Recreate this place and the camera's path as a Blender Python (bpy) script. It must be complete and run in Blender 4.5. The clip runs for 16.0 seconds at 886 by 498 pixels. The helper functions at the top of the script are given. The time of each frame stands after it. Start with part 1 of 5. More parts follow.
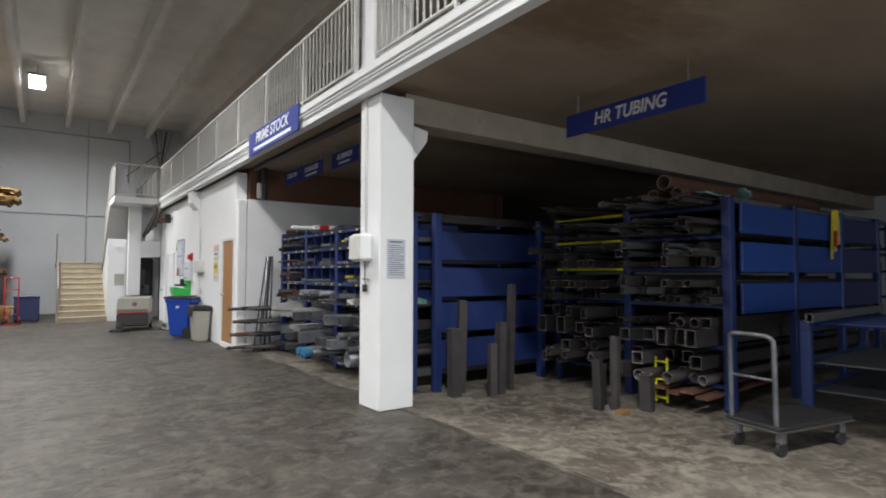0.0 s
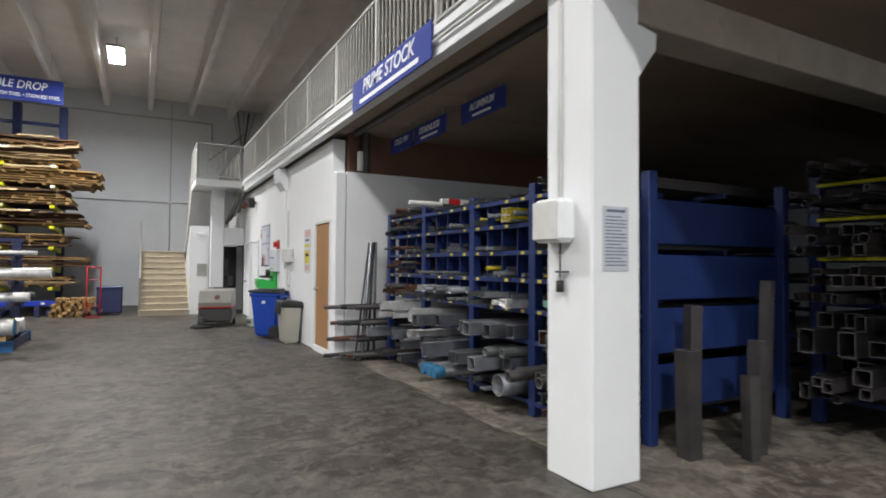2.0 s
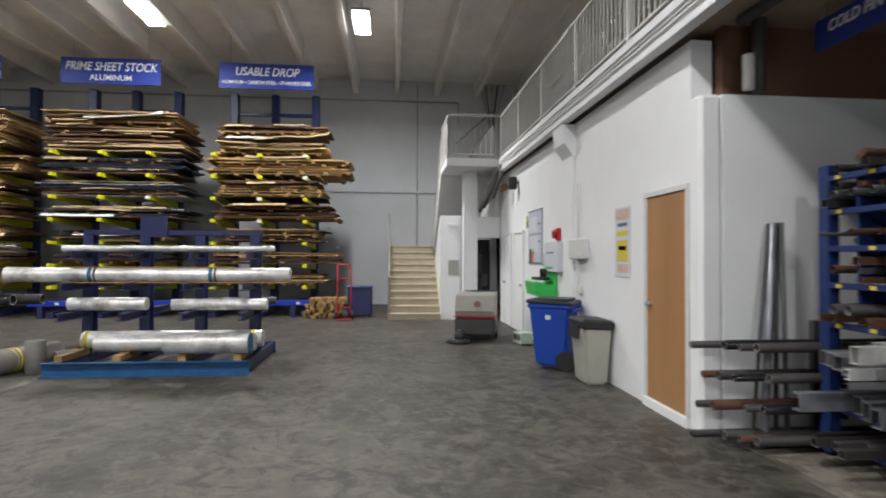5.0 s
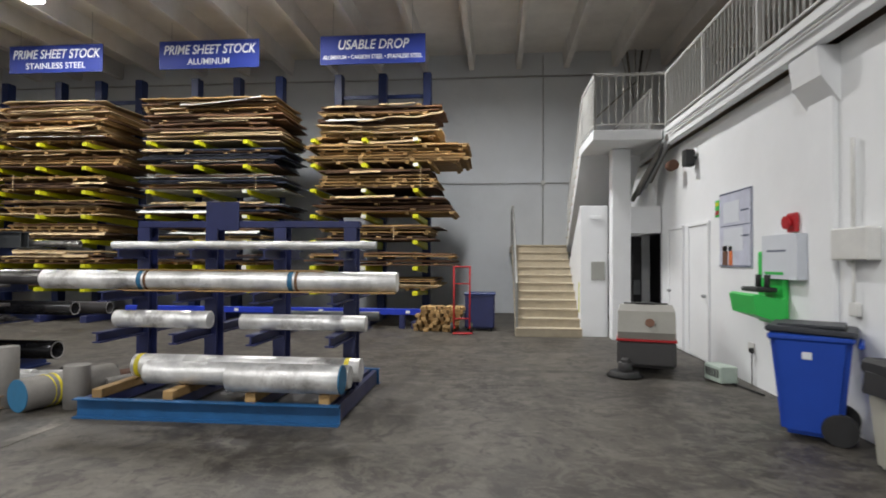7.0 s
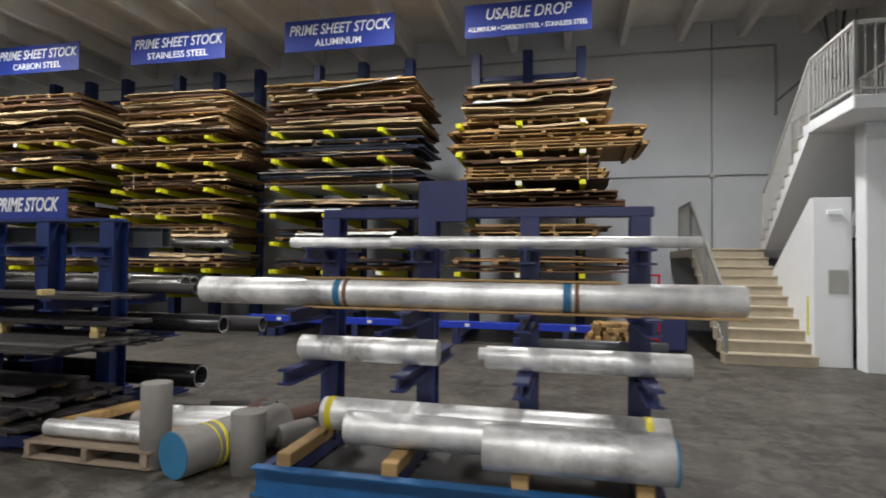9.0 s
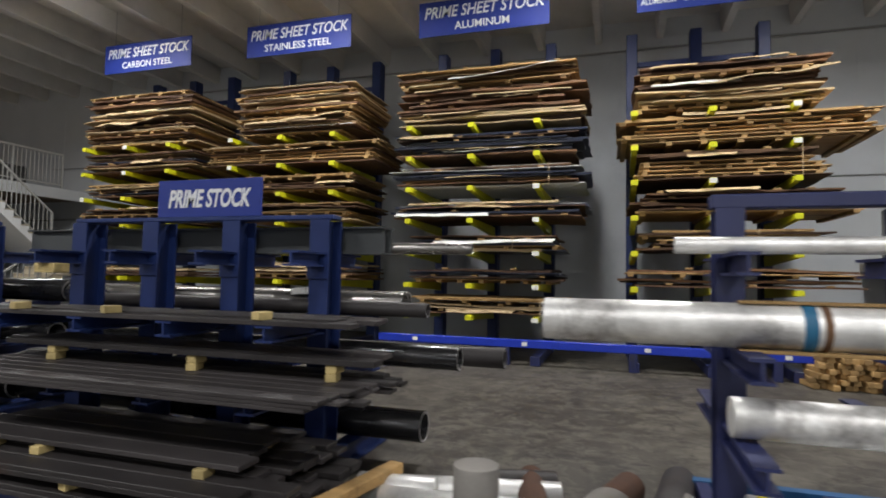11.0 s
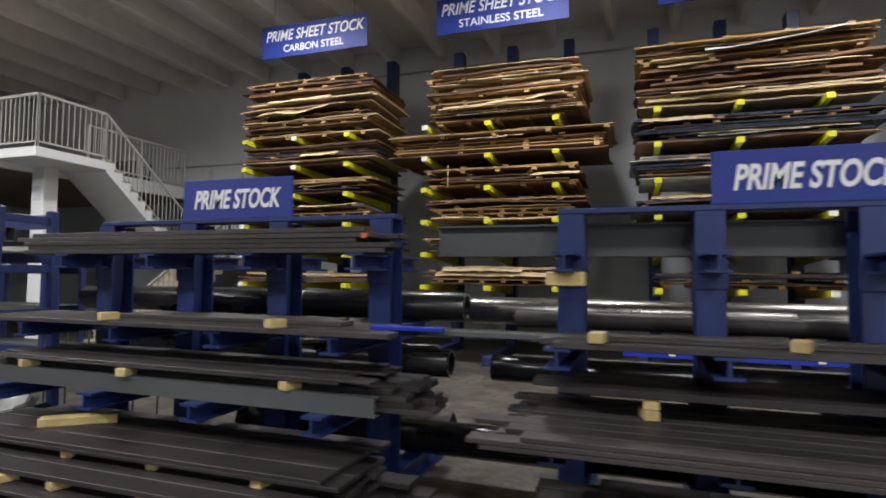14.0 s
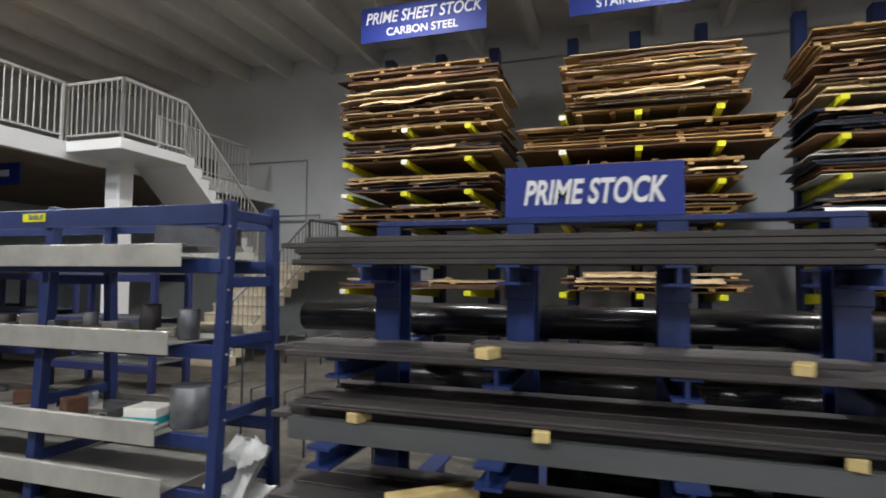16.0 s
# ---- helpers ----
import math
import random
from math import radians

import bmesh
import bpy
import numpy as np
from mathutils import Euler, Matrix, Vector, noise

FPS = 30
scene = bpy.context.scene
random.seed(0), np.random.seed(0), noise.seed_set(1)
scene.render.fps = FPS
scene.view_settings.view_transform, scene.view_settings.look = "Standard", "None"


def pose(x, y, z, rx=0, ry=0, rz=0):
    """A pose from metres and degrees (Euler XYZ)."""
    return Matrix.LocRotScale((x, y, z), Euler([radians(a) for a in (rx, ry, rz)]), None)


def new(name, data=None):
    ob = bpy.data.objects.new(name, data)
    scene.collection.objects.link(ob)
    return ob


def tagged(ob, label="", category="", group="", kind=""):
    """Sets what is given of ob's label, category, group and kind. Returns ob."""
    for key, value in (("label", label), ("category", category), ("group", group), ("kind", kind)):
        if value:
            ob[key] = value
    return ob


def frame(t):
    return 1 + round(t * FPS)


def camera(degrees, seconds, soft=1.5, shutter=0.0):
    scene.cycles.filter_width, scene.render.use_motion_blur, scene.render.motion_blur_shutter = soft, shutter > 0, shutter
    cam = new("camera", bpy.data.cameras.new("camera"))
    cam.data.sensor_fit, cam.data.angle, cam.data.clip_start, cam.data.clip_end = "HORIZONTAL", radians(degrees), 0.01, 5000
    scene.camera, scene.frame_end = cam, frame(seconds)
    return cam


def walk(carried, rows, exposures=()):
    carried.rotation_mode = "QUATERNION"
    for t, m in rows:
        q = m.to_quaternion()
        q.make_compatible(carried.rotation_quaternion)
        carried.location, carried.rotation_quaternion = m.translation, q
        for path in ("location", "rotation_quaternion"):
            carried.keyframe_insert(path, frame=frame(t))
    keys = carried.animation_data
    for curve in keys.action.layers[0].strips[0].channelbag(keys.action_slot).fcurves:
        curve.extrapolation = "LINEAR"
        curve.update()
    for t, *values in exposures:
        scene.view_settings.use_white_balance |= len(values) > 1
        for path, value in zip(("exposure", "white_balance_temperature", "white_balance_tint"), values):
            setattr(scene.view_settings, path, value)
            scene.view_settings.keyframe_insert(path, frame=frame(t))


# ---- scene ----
cam = camera(76.72, 16.0, soft=1.8, shutter=0.4)
PATH = [
    (0, 0.000, 0.000, 1.479, -35.49, 2.55, -0.12),
    (0.5, 0.060, 0.633, 1.482, -33.45, 2.52, -0.12),
    (1, 0.166, 1.292, 1.483, -31.56, 2.37, -0.21),
    (1.5, 0.267, 1.930, 1.474, -29.70, 2.06, -0.31),
    (2, 0.366, 2.576, 1.459, -28.38, 1.67, -0.39),
    (2.5, 0.442, 3.226, 1.455, -26.18, 1.44, -0.42),
    (3, 0.513, 3.857, 1.456, -24.60, 1.10, -0.39),
    (3.5, 0.525, 4.518, 1.465, -21.18, 0.96, -0.33),
    (4, 0.481, 5.174, 1.485, -17.92, 0.88, -0.30),
    (4.5, 0.409, 5.827, 1.508, -11.35, 0.79, -0.27),
    (7, -0.047, 9.022, 1.490, 5.40, 1.06, -0.31),
    (7.5, -0.504, 9.508, 1.475, 7.04, 1.13, -0.39),
    (8, -0.997, 9.948, 1.467, 9.26, 1.26, -0.48),
    (8.5, -1.498, 10.316, 1.468, 10.88, 1.42, -0.55),
    (9, -1.999, 10.671, 1.469, 12.69, 1.61, -0.66),
    (11.5, -4.915, 11.747, 1.456, 17.79, 2.89, -0.93),
    (12, -5.572, 11.789, 1.458, 18.16, 2.91, -0.77),
    (12.5, -6.209, 11.823, 1.455, 18.81, 2.83, -0.64),
    (13, -6.844, 11.837, 1.453, 19.03, 2.82, -0.60),
    (13.5, -7.482, 11.849, 1.460, 19.22, 2.87, -0.65),
    (14, -8.142, 11.856, 1.469, 19.08, 2.87, -0.65),
    (14.5, -8.800, 11.870, 1.484, 18.87, 2.97, -0.59),
    (15, -9.451, 11.889, 1.496, 18.65, 3.05, -0.52),
    (15.5, -10.098, 11.947, 1.511, 18.36, 3.01, -0.52),
    (16, -10.733, 12.040, 1.534, 17.86, 3.01, -0.52),
]
walk(cam, [(t, pose(x, y, z, 90 + pitch, roll, yaw)) for t, x, y, z, yaw, pitch, roll in PATH],
     [(0, 0.26), (2, 0.24), (4, 0.1), (7, 0.08), (9, -0.06), (12, -0.04), (14, 0.06), (16, 0.14)])
# ---- world, lights, exposure ----
world = bpy.data.worlds.new("night_hall")
world.use_nodes = True
world.node_tree.nodes["Background"].inputs[0].default_value = (0.75, 0.85, 1.0, 1)
world.node_tree.nodes["Background"].inputs[1].default_value = 0.6
scene.world = world

CEIL = 6.85          # underside of the ceiling ribs
MZ = 3.75            # mezzanine floor
WX = 3.04            # white wall under the mezzanine
EX = 2.93            # mezzanine edge
LX = -19.7           # edge of the far mezzanine
BY = 24.8            # back wall
# x -18.97: two unseen lamps added to brighten the far stair and ceiling
LAMPS = [(-0.29, 19.2, 270), (-4.96, 19.2, 205), (-9.63, 19.2, 175), (-14.3, 19.2, 185), (-0.29, 9.0, 235), (-4.96, 9.0, 185), (-9.63, 9.0, 150),
         (-14.3, 9.0, 215), (-18.97, 9.0, 470), (-18.97, 14.1, 430), (-0.29, -1.2, 700), (-4.96, -1.2, 400)]
SOUTH_GAP = (3.4, 8.4, 3.2)   # unseen south wall opening added to light the bay: x from, x to, height


# ---- materials ----
def mat(name, color, rough=0.5, metal=0.0, vary=0.12, scale=6.0, bump=0.15, fine=60.0, stain=None, stain_at=0.55,
        piece=0.0, stretch=(1, 1, 1)):
    m = bpy.data.materials.new(name)
    m.use_nodes = True
    n, l = m.node_tree.nodes, m.node_tree.links
    b = n["Principled BSDF"]
    b.inputs["Metallic"].default_value = metal
    co = n.new("ShaderNodeNewGeometry")
    mp = n.new("ShaderNodeMapping")
    mp.inputs["Scale"].default_value = stretch
    l.new(co.outputs["Position"], mp.inputs["Vector"])
    big = n.new("ShaderNodeTexNoise")
    big.inputs["Scale"].default_value = scale
    big.inputs["Detail"].default_value = 6
    big.inputs["Roughness"].default_value = 0.65
    l.new(mp.outputs[0], big.inputs["Vector"])
    small = n.new("ShaderNodeTexNoise")
    small.inputs["Scale"].default_value = fine
    small.inputs["Detail"].default_value = 3
    l.new(mp.outputs[0], small.inputs["Vector"])
    ramp = n.new("ShaderNodeMapRange")
    ramp.inputs["From Min"].default_value = 0.3
    ramp.inputs["From Max"].default_value = 0.7
    ramp.inputs["To Min"].default_value = 1 - vary
    ramp.inputs["To Max"].default_value = 1 + vary
    l.new(big.outputs["Fac"], ramp.inputs["Value"])
    val = ramp.outputs[0]
    if piece:
        oi = n.new("ShaderNodeObjectInfo")
        r2 = n.new("ShaderNodeMapRange")
        r2.inputs["To Min"].default_value = 1 - piece
        r2.inputs["To Max"].default_value = 1 + piece
        l.new(oi.outputs["Random"], r2.inputs["Value"])
        mu = n.new("ShaderNodeMath")
        mu.operation = "MULTIPLY"
        l.new(val, mu.inputs[0])
        l.new(r2.outputs[0], mu.inputs[1])
        val = mu.outputs[0]
    sc = n.new("ShaderNodeVectorMath")
    sc.operation = "SCALE"
    sc.inputs[0].default_value = color
    l.new(val, sc.inputs["Scale"])
    out = sc.outputs[0]
    if stain:
        st = n.new("ShaderNodeTexNoise")
        st.inputs["Scale"].default_value = scale * 0.4
        st.inputs["Detail"].default_value = 9
        st.inputs["Roughness"].default_value = 0.7
        l.new(mp.outputs[0], st.inputs["Vector"])
        sr = n.new("ShaderNodeMapRange")
        sr.inputs["From Min"].default_value = stain_at
        sr.inputs["From Max"].default_value = stain_at + 0.12
        l.new(st.outputs["Fac"], sr.inputs["Value"])
        mx = n.new("ShaderNodeMix")
        mx.data_type = "RGBA"
        mx.inputs["B"].default_value = (*stain, 1)
        l.new(out, mx.inputs["A"])
        l.new(sr.outputs[0], mx.inputs["Factor"])
        out = mx.outputs["Result"]
    l.new(out, b.inputs["Base Color"])
    rr = n.new("ShaderNodeMapRange")
    rr.inputs["To Min"].default_value = max(0.02, rough - 0.12)
    rr.inputs["To Max"].default_value = min(1, rough + 0.12)
    l.new(big.outputs["Fac"], rr.inputs["Value"])
    l.new(rr.outputs[0], b.inputs["Roughness"])
    if bump:
        bp = n.new("ShaderNodeBump")
        bp.inputs["Strength"].default_value = bump
        bp.inputs["Distance"].default_value = 0.01
        l.new(small.outputs["Fac"], bp.inputs["Height"])
        l.new(bp.outputs[0], b.inputs["Normal"])
    return m


def glow(name, color, strength):
    m = bpy.data.materials.new(name)
    m.use_nodes = True
    b = m.node_tree.nodes["Principled BSDF"]
    b.inputs["Base Color"].default_value = (*color, 1)
    b.inputs["Emission Color"].default_value = (*color, 1)
    b.inputs["Emission Strength"].default_value = strength
    return m


def concrete_floor(name="worn_concrete", k=1.0, wear=1.0):
    """Worn, power-trowelled slab: brown-grey clouds, pale scuffs, dark tyre swirls and fine dirt."""
    m = mat(name, (0.066 * k, 0.059 * k, 0.049 * k), 0.55, 0, 0.4, 0.9, 0.1, 40)
    n, l = m.node_tree.nodes, m.node_tree.links
    b = n["Principled BSDF"]
    src = b.inputs["Base Color"].links[0].from_socket
    geo = n.new("ShaderNodeNewGeometry")

    def layer(src, kind, scale, lo, hi, color, amount, distort=0.0, stretch=(1, 1, 1)):
        mp = n.new("ShaderNodeMapping")
        mp.inputs["Scale"].default_value = stretch
        mp.inputs["Rotation"].default_value = (0, 0, scale * 0.7)
        l.new(geo.outputs["Position"], mp.inputs["Vector"])
        t = n.new(kind)
        t.inputs["Scale"].default_value = scale
        if kind == "ShaderNodeTexNoise":
            t.inputs["Detail"].default_value = 9
            t.inputs["Roughness"].default_value = 0.68
            t.inputs["Distortion"].default_value = distort
        else:
            t.inputs["Distortion"].default_value = distort
            t.inputs["Detail"].default_value = 4
        l.new(mp.outputs[0], t.inputs["Vector"])
        r = n.new("ShaderNodeMapRange")
        r.inputs["From Min"].default_value = lo
        r.inputs["From Max"].default_value = hi
        r.inputs["To Max"].default_value = amount
        l.new(t.outputs["Fac"], r.inputs["Value"])
        mx = n.new("ShaderNodeMix")
        mx.data_type = "RGBA"
        mx.inputs["B"].default_value = (color[0] * k, color[1] * k, color[2] * k, 1)
        l.new(src, mx.inputs["A"])
        l.new(r.outputs[0], mx.inputs["Factor"])
        return mx.outputs["Result"]

    N = "ShaderNodeTexNoise"
    W = "ShaderNodeTexWave"
    src = layer(src, N, 0.55, 0.46, 0.62, (0.030, 0.023, 0.018), 0.85 * wear, 0.8)
    src = layer(src, N, 0.3, 0.5, 0.6, (0.105, 0.094, 0.075), 0.6, 0.6)
    src = layer(src, N, 1.3, 0.5, 0.62, (0.122, 0.111, 0.090), 0.85, 1.2)
    src = layer(src, N, 2.6, 0.51, 0.59, (0.025, 0.020, 0.016), 0.8 * wear, 1.5)
    src = layer(src, N, 5.2, 0.52, 0.6, (0.135, 0.124, 0.102), 0.55, 0.7)
    src = layer(src, N, 11.0, 0.54, 0.64, (0.032, 0.027, 0.022), 0.4, 0.8)
    src = layer(src, N, 0.9, 0.58, 0.64, (0.022, 0.020, 0.018), 0.6 * wear, 2.0, (0.6, 1.3, 1))
    src = layer(src, N, 3.6, 0.53, 0.58, (0.15, 0.139, 0.118), 0.4, 1.6, (0.85, 1.2, 1))
    src = layer(src, W, 0.23, 0.955, 0.99, (0.018, 0.016, 0.014), 0.2 * wear, 5.0)
    src = layer(src, W, 0.16, 0.97, 0.995, (0.02, 0.018, 0.016), 0.22 * wear, 9.0, (1.2, 0.7, 1))
    src = layer(src, N, 38.0, 0.6, 0.68, (0.16, 0.148, 0.125), 0.5)
    src = layer(src, N, 24.0, 0.6, 0.7, (0.03, 0.026, 0.022), 0.6)
    l.new(src, b.inputs["Base Color"])
    return m


WHITE = mat("white_wall_paint", (0.78, 0.795, 0.81), 0.6, 0, 0.03, 1.5, 0.08, 90)
BACKW = mat("pale_grey_wall_paint", (0.58, 0.61, 0.64), 0.65, 0, 0.05, 0.8, 0.1, 60, stain=(0.5, 0.53, 0.56))
CEILM = mat("grey_ceiling_paint", (0.72, 0.71, 0.69), 0.8, 0, 0.1, 1.2, 0.2, 40)
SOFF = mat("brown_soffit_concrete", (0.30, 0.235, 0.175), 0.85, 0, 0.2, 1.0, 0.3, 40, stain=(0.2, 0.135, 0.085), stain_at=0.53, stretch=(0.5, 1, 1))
BEAMM = mat("dusty_concrete_beam", (0.36, 0.315, 0.26), 0.8, 0, 0.16, 2, 0.3, 40, stain=(0.2, 0.16, 0.12), stain_at=0.6)
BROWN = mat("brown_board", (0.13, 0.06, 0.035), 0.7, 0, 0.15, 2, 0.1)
FLOOR = concrete_floor("worn_concrete", 0.88)
RAIL = mat("light_grey_rail_paint", (0.52, 0.52, 0.5), 0.45, 0.0, 0.08, 8, 0.05)
BLUE = mat("blue_rack_enamel", (0.012, 0.028, 0.12), 0.45, 0, 0.14, 5, 0.1, 40, stain=(0.03, 0.035, 0.08), stain_at=0.63, piece=0.12)
DBLUE = mat("dark_blue_rack_enamel", (0.018, 0.024, 0.09), 0.45, 0, 0.16, 5, 0.1, 40, stain=(0.03, 0.03, 0.045), stain_at=0.6, piece=0.12)
PANELB = mat("blue_panel_enamel", (0.014, 0.05, 0.23), 0.4, 0, 0.14, 3, 0.1, 40, stain=(0.02, 0.035, 0.12), stain_at=0.6, piece=0.15)
BRIGHTB = mat("base_beam_blue", (0.01, 0.035, 0.42), 0.4, 0, 0.12, 5, 0.08)
CHAN = mat("blue_channel_paint", (0.012, 0.085, 0.22), 0.5, 0, 0.2, 4, 0.1, 40, stain=(0.02, 0.05, 0.12), stain_at=0.6)
SIGNB = mat("blue_sign_vinyl", (0.012, 0.033, 0.25), 0.6, 0, 0.03, 3, 0.0)
SIGNW = mat("white_sign_lettering", (0.82, 0.84, 0.86), 0.62, 0, 0.02, 3, 0.0)
YEL = mat("fluorescent_yellow_paint", (0.62, 0.62, 0.01), 0.5, 0, 0.08, 10, 0.05)
LABEL = mat("white_label", (0.75, 0.75, 0.7), 0.6, 0, 0.06, 10, 0)
WOOD = mat("raw_timber", (0.36, 0.225, 0.088), 0.75, 0, 0.25, 3, 0.3, 50, stain=(0.17, 0.09, 0.03), piece=0.3, stretch=(0.35, 2, 2))
BLOCKW = mat("pale_timber_block", (0.5, 0.39, 0.17), 0.75, 0, 0.2, 9, 0.2, 60, piece=0.25)
GREYH = mat("grey_machine_hood", (0.27, 0.262, 0.235), 0.5, 0, 0.06, 5, 0.03)
CARD = mat("brown_cardboard_wrap", (0.122, 0.062, 0.029), 0.8, 0, 0.3, 2, 0.2, 30, stain=(0.045, 0.02, 0.01), stain_at=0.5, piece=0.5)
TAN = mat("tan_paper_wrap", (0.45, 0.335, 0.19), 0.75, 0, 0.15, 2, 0.15, 30, piece=0.2)
DARKSH = mat("dark_film_sheet", (0.02, 0.025, 0.045), 0.3, 0.2, 0.2, 3, 0.05, piece=0.3)
PALE = mat("white_film_sheet", (0.6, 0.6, 0.58), 0.5, 0, 0.05, 4, 0.05)
ALU = mat("bright_aluminium", (0.74, 0.74, 0.73), 0.42, 0.55, 0.35, 3.2, 0.2, 60, stain=(0.26, 0.25, 0.24), piece=0.08)
STEELD = mat("mill_scale_steel", (0.048, 0.043, 0.044), 0.55, 0.3, 0.35, 4, 0.2, 40, stain=(0.06, 0.035, 0.025), stain_at=0.62, piece=0.35, stretch=(0.3, 1, 1))
STEELG = mat("grey_primed_steel", (0.095, 0.103, 0.108), 0.5, 0.3, 0.15, 3, 0.1, 40, piece=0.15, stretch=(0.3, 1, 1))
CUT = mat("bright_saw_cut_steel", (0.34, 0.33, 0.325), 0.5, 0.3, 0.35, 20, 0.1, 60, piece=0.4)
POLISH = mat("polished_steel_bar", (0.24, 0.23, 0.22), 0.28, 0.9, 0.25, 4, 0.05, 40, stretch=(0.3, 1, 1))
BLACKP = mat("black_lacquered_pipe", (0.018, 0.018, 0.02), 0.2, 0.3, 0.2, 4, 0.05)
GALV = mat("galvanised_tube", (0.2, 0.21, 0.232), 0.42, 0.6, 0.3, 5, 0.1, 40, piece=0.4)
RUST = mat("rusty_steel", (0.105, 0.05, 0.03), 0.8, 0.2, 0.3, 8, 0.3, 50, stain=(0.09, 0.05, 0.035), piece=0.25)
GREYC = mat("grey_cut_billet", (0.21, 0.2, 0.185), 0.65, 0.4, 0.15, 6, 0.25, 50, piece=0.1)
CYAN = mat("blue_end_paint", (0.02, 0.13, 0.25), 0.6, 0, 0.12, 9, 0.1)
CYANW = mat("pale_cyan_plastic", (0.22, 0.42, 0.45), 0.4, 0, 0.2, 12, 0.2)
YPAINT = mat("yellow_end_paint", (0.5, 0.42, 0.02), 0.5, 0, 0.2, 10, 0.1)
GREENT = mat("pale_green_wrap", (0.13, 0.3, 0.24), 0.5, 0, 0.2, 12, 0.2)
BINB = mat("blue_bin_plastic", (0.01, 0.055, 0.36), 0.4, 0, 0.06, 5, 0.05)
LIDD = mat("dark_bin_lid_plastic", (0.025, 0.028, 0.035), 0.45, 0, 0.1, 5, 0.05)
BINGR = mat("beige_bin_plastic", (0.36, 0.35, 0.30), 0.5, 0, 0.06, 5, 0.05)
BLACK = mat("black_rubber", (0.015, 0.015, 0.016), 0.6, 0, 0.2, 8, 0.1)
DOORW = mat("varnished_door_veneer", (0.36, 0.19, 0.08), 0.45, 0, 0.15, 2, 0.05, 60, stretch=(1, 1, 0.15))
GREEN = mat("green_station_plastic", (0.03, 0.5, 0.08), 0.4, 0, 0.05, 5, 0.02)
RED = mat("red_plastic", (0.42, 0.015, 0.02), 0.4, 0, 0.08, 5, 0.02)
BEIGE = mat("beige_stair_tile", (0.42, 0.365, 0.27), 0.6, 0, 0.12, 5, 0.1, 60, stain=(0.36, 0.31, 0.22), stain_at=0.6)
GREYP = mat("grey_machine_plastic", (0.33, 0.33, 0.30), 0.5, 0, 0.05, 5, 0.03)
DGREY = mat("dark_grey_machine_body", (0.05, 0.048, 0.048), 0.55, 0, 0.1, 6, 0.08)
CONDUIT = mat("galvanised_conduit", (0.4, 0.41, 0.42), 0.5, 0.5, 0.1, 8, 0.05)
PIPEW = mat("white_painted_conduit", (0.62, 0.62, 0.6), 0.5, 0, 0.06, 8, 0.05)
CLEARP = mat("crumpled_white_plastic_bag", (0.6, 0.62, 0.62), 0.3, 0, 0.1, 12, 0.3)
NOTICE = mat("grey_printed_sheet", (0.5, 0.53, 0.58), 0.6, 0, 0.05, 4, 0)
FADED = mat("faded_pink_print", (0.6, 0.42, 0.36), 0.7, 0, 0.12, 9, 0)
DULLY = mat("faded_yellow_print", (0.62, 0.5, 0.06), 0.7, 0, 0.12, 9, 0)
HRAIL = mat("worn_grey_handrail_paint", (0.24, 0.24, 0.23), 0.45, 0.2, 0.15, 8, 0.05)
PAPER = mat("paper_sheet", (0.6, 0.63, 0.68), 0.7, 0, 0.03, 4, 0)
INK = mat("printed_ink", (0.12, 0.14, 0.2), 0.7, 0, 0.05, 4, 0)
LED = glow("led_diffuser", (1.0, 0.99, 0.96), 18.0)
YSTRAP = mat("yellow_strap", (0.6, 0.5, 0.02), 0.5, 0, 0.1, 8, 0.05)
ORANGE = mat("orange_plastic", (0.6, 0.14, 0.02), 0.5, 0, 0.1, 8, 0.05)
STAINS = mat("satin_stainless_sheet", (0.42, 0.42, 0.39), 0.45, 0.45, 0.2, 3, 0.05, piece=0.1)

# ---- building blocks ----
MESH = {}


def keep(key, bm, material, smooth=False):
    me = bpy.data.meshes.new(str(key[0]))
    bm.to_mesh(me)
    bm.free()
    if material:
        me.materials.append(material)
    if smooth:
        for p in me.polygons:
            p.use_smooth = len(p.vertices) == 4
    MESH[key] = me
    return me


def bx(sx, sy, sz, material, bev=0.004):
    """Box centred on its origin, edges eased."""
    key = ("box", round(sx, 4), round(sy, 4), round(sz, 4), material.name, bev)
    if key in MESH:
        return MESH[key]
    bm = bmesh.new()
    bmesh.ops.create_cube(bm, size=1, matrix=Matrix.Diagonal((sx, sy, sz, 1)))
    b = min(bev, 0.3 * min(sx, sy, sz))
    if b > 0.0008:
        bmesh.ops.bevel(bm, geom=bm.edges[:], offset=b, segments=1, affect="EDGES")
    return keep(key, bm, material)


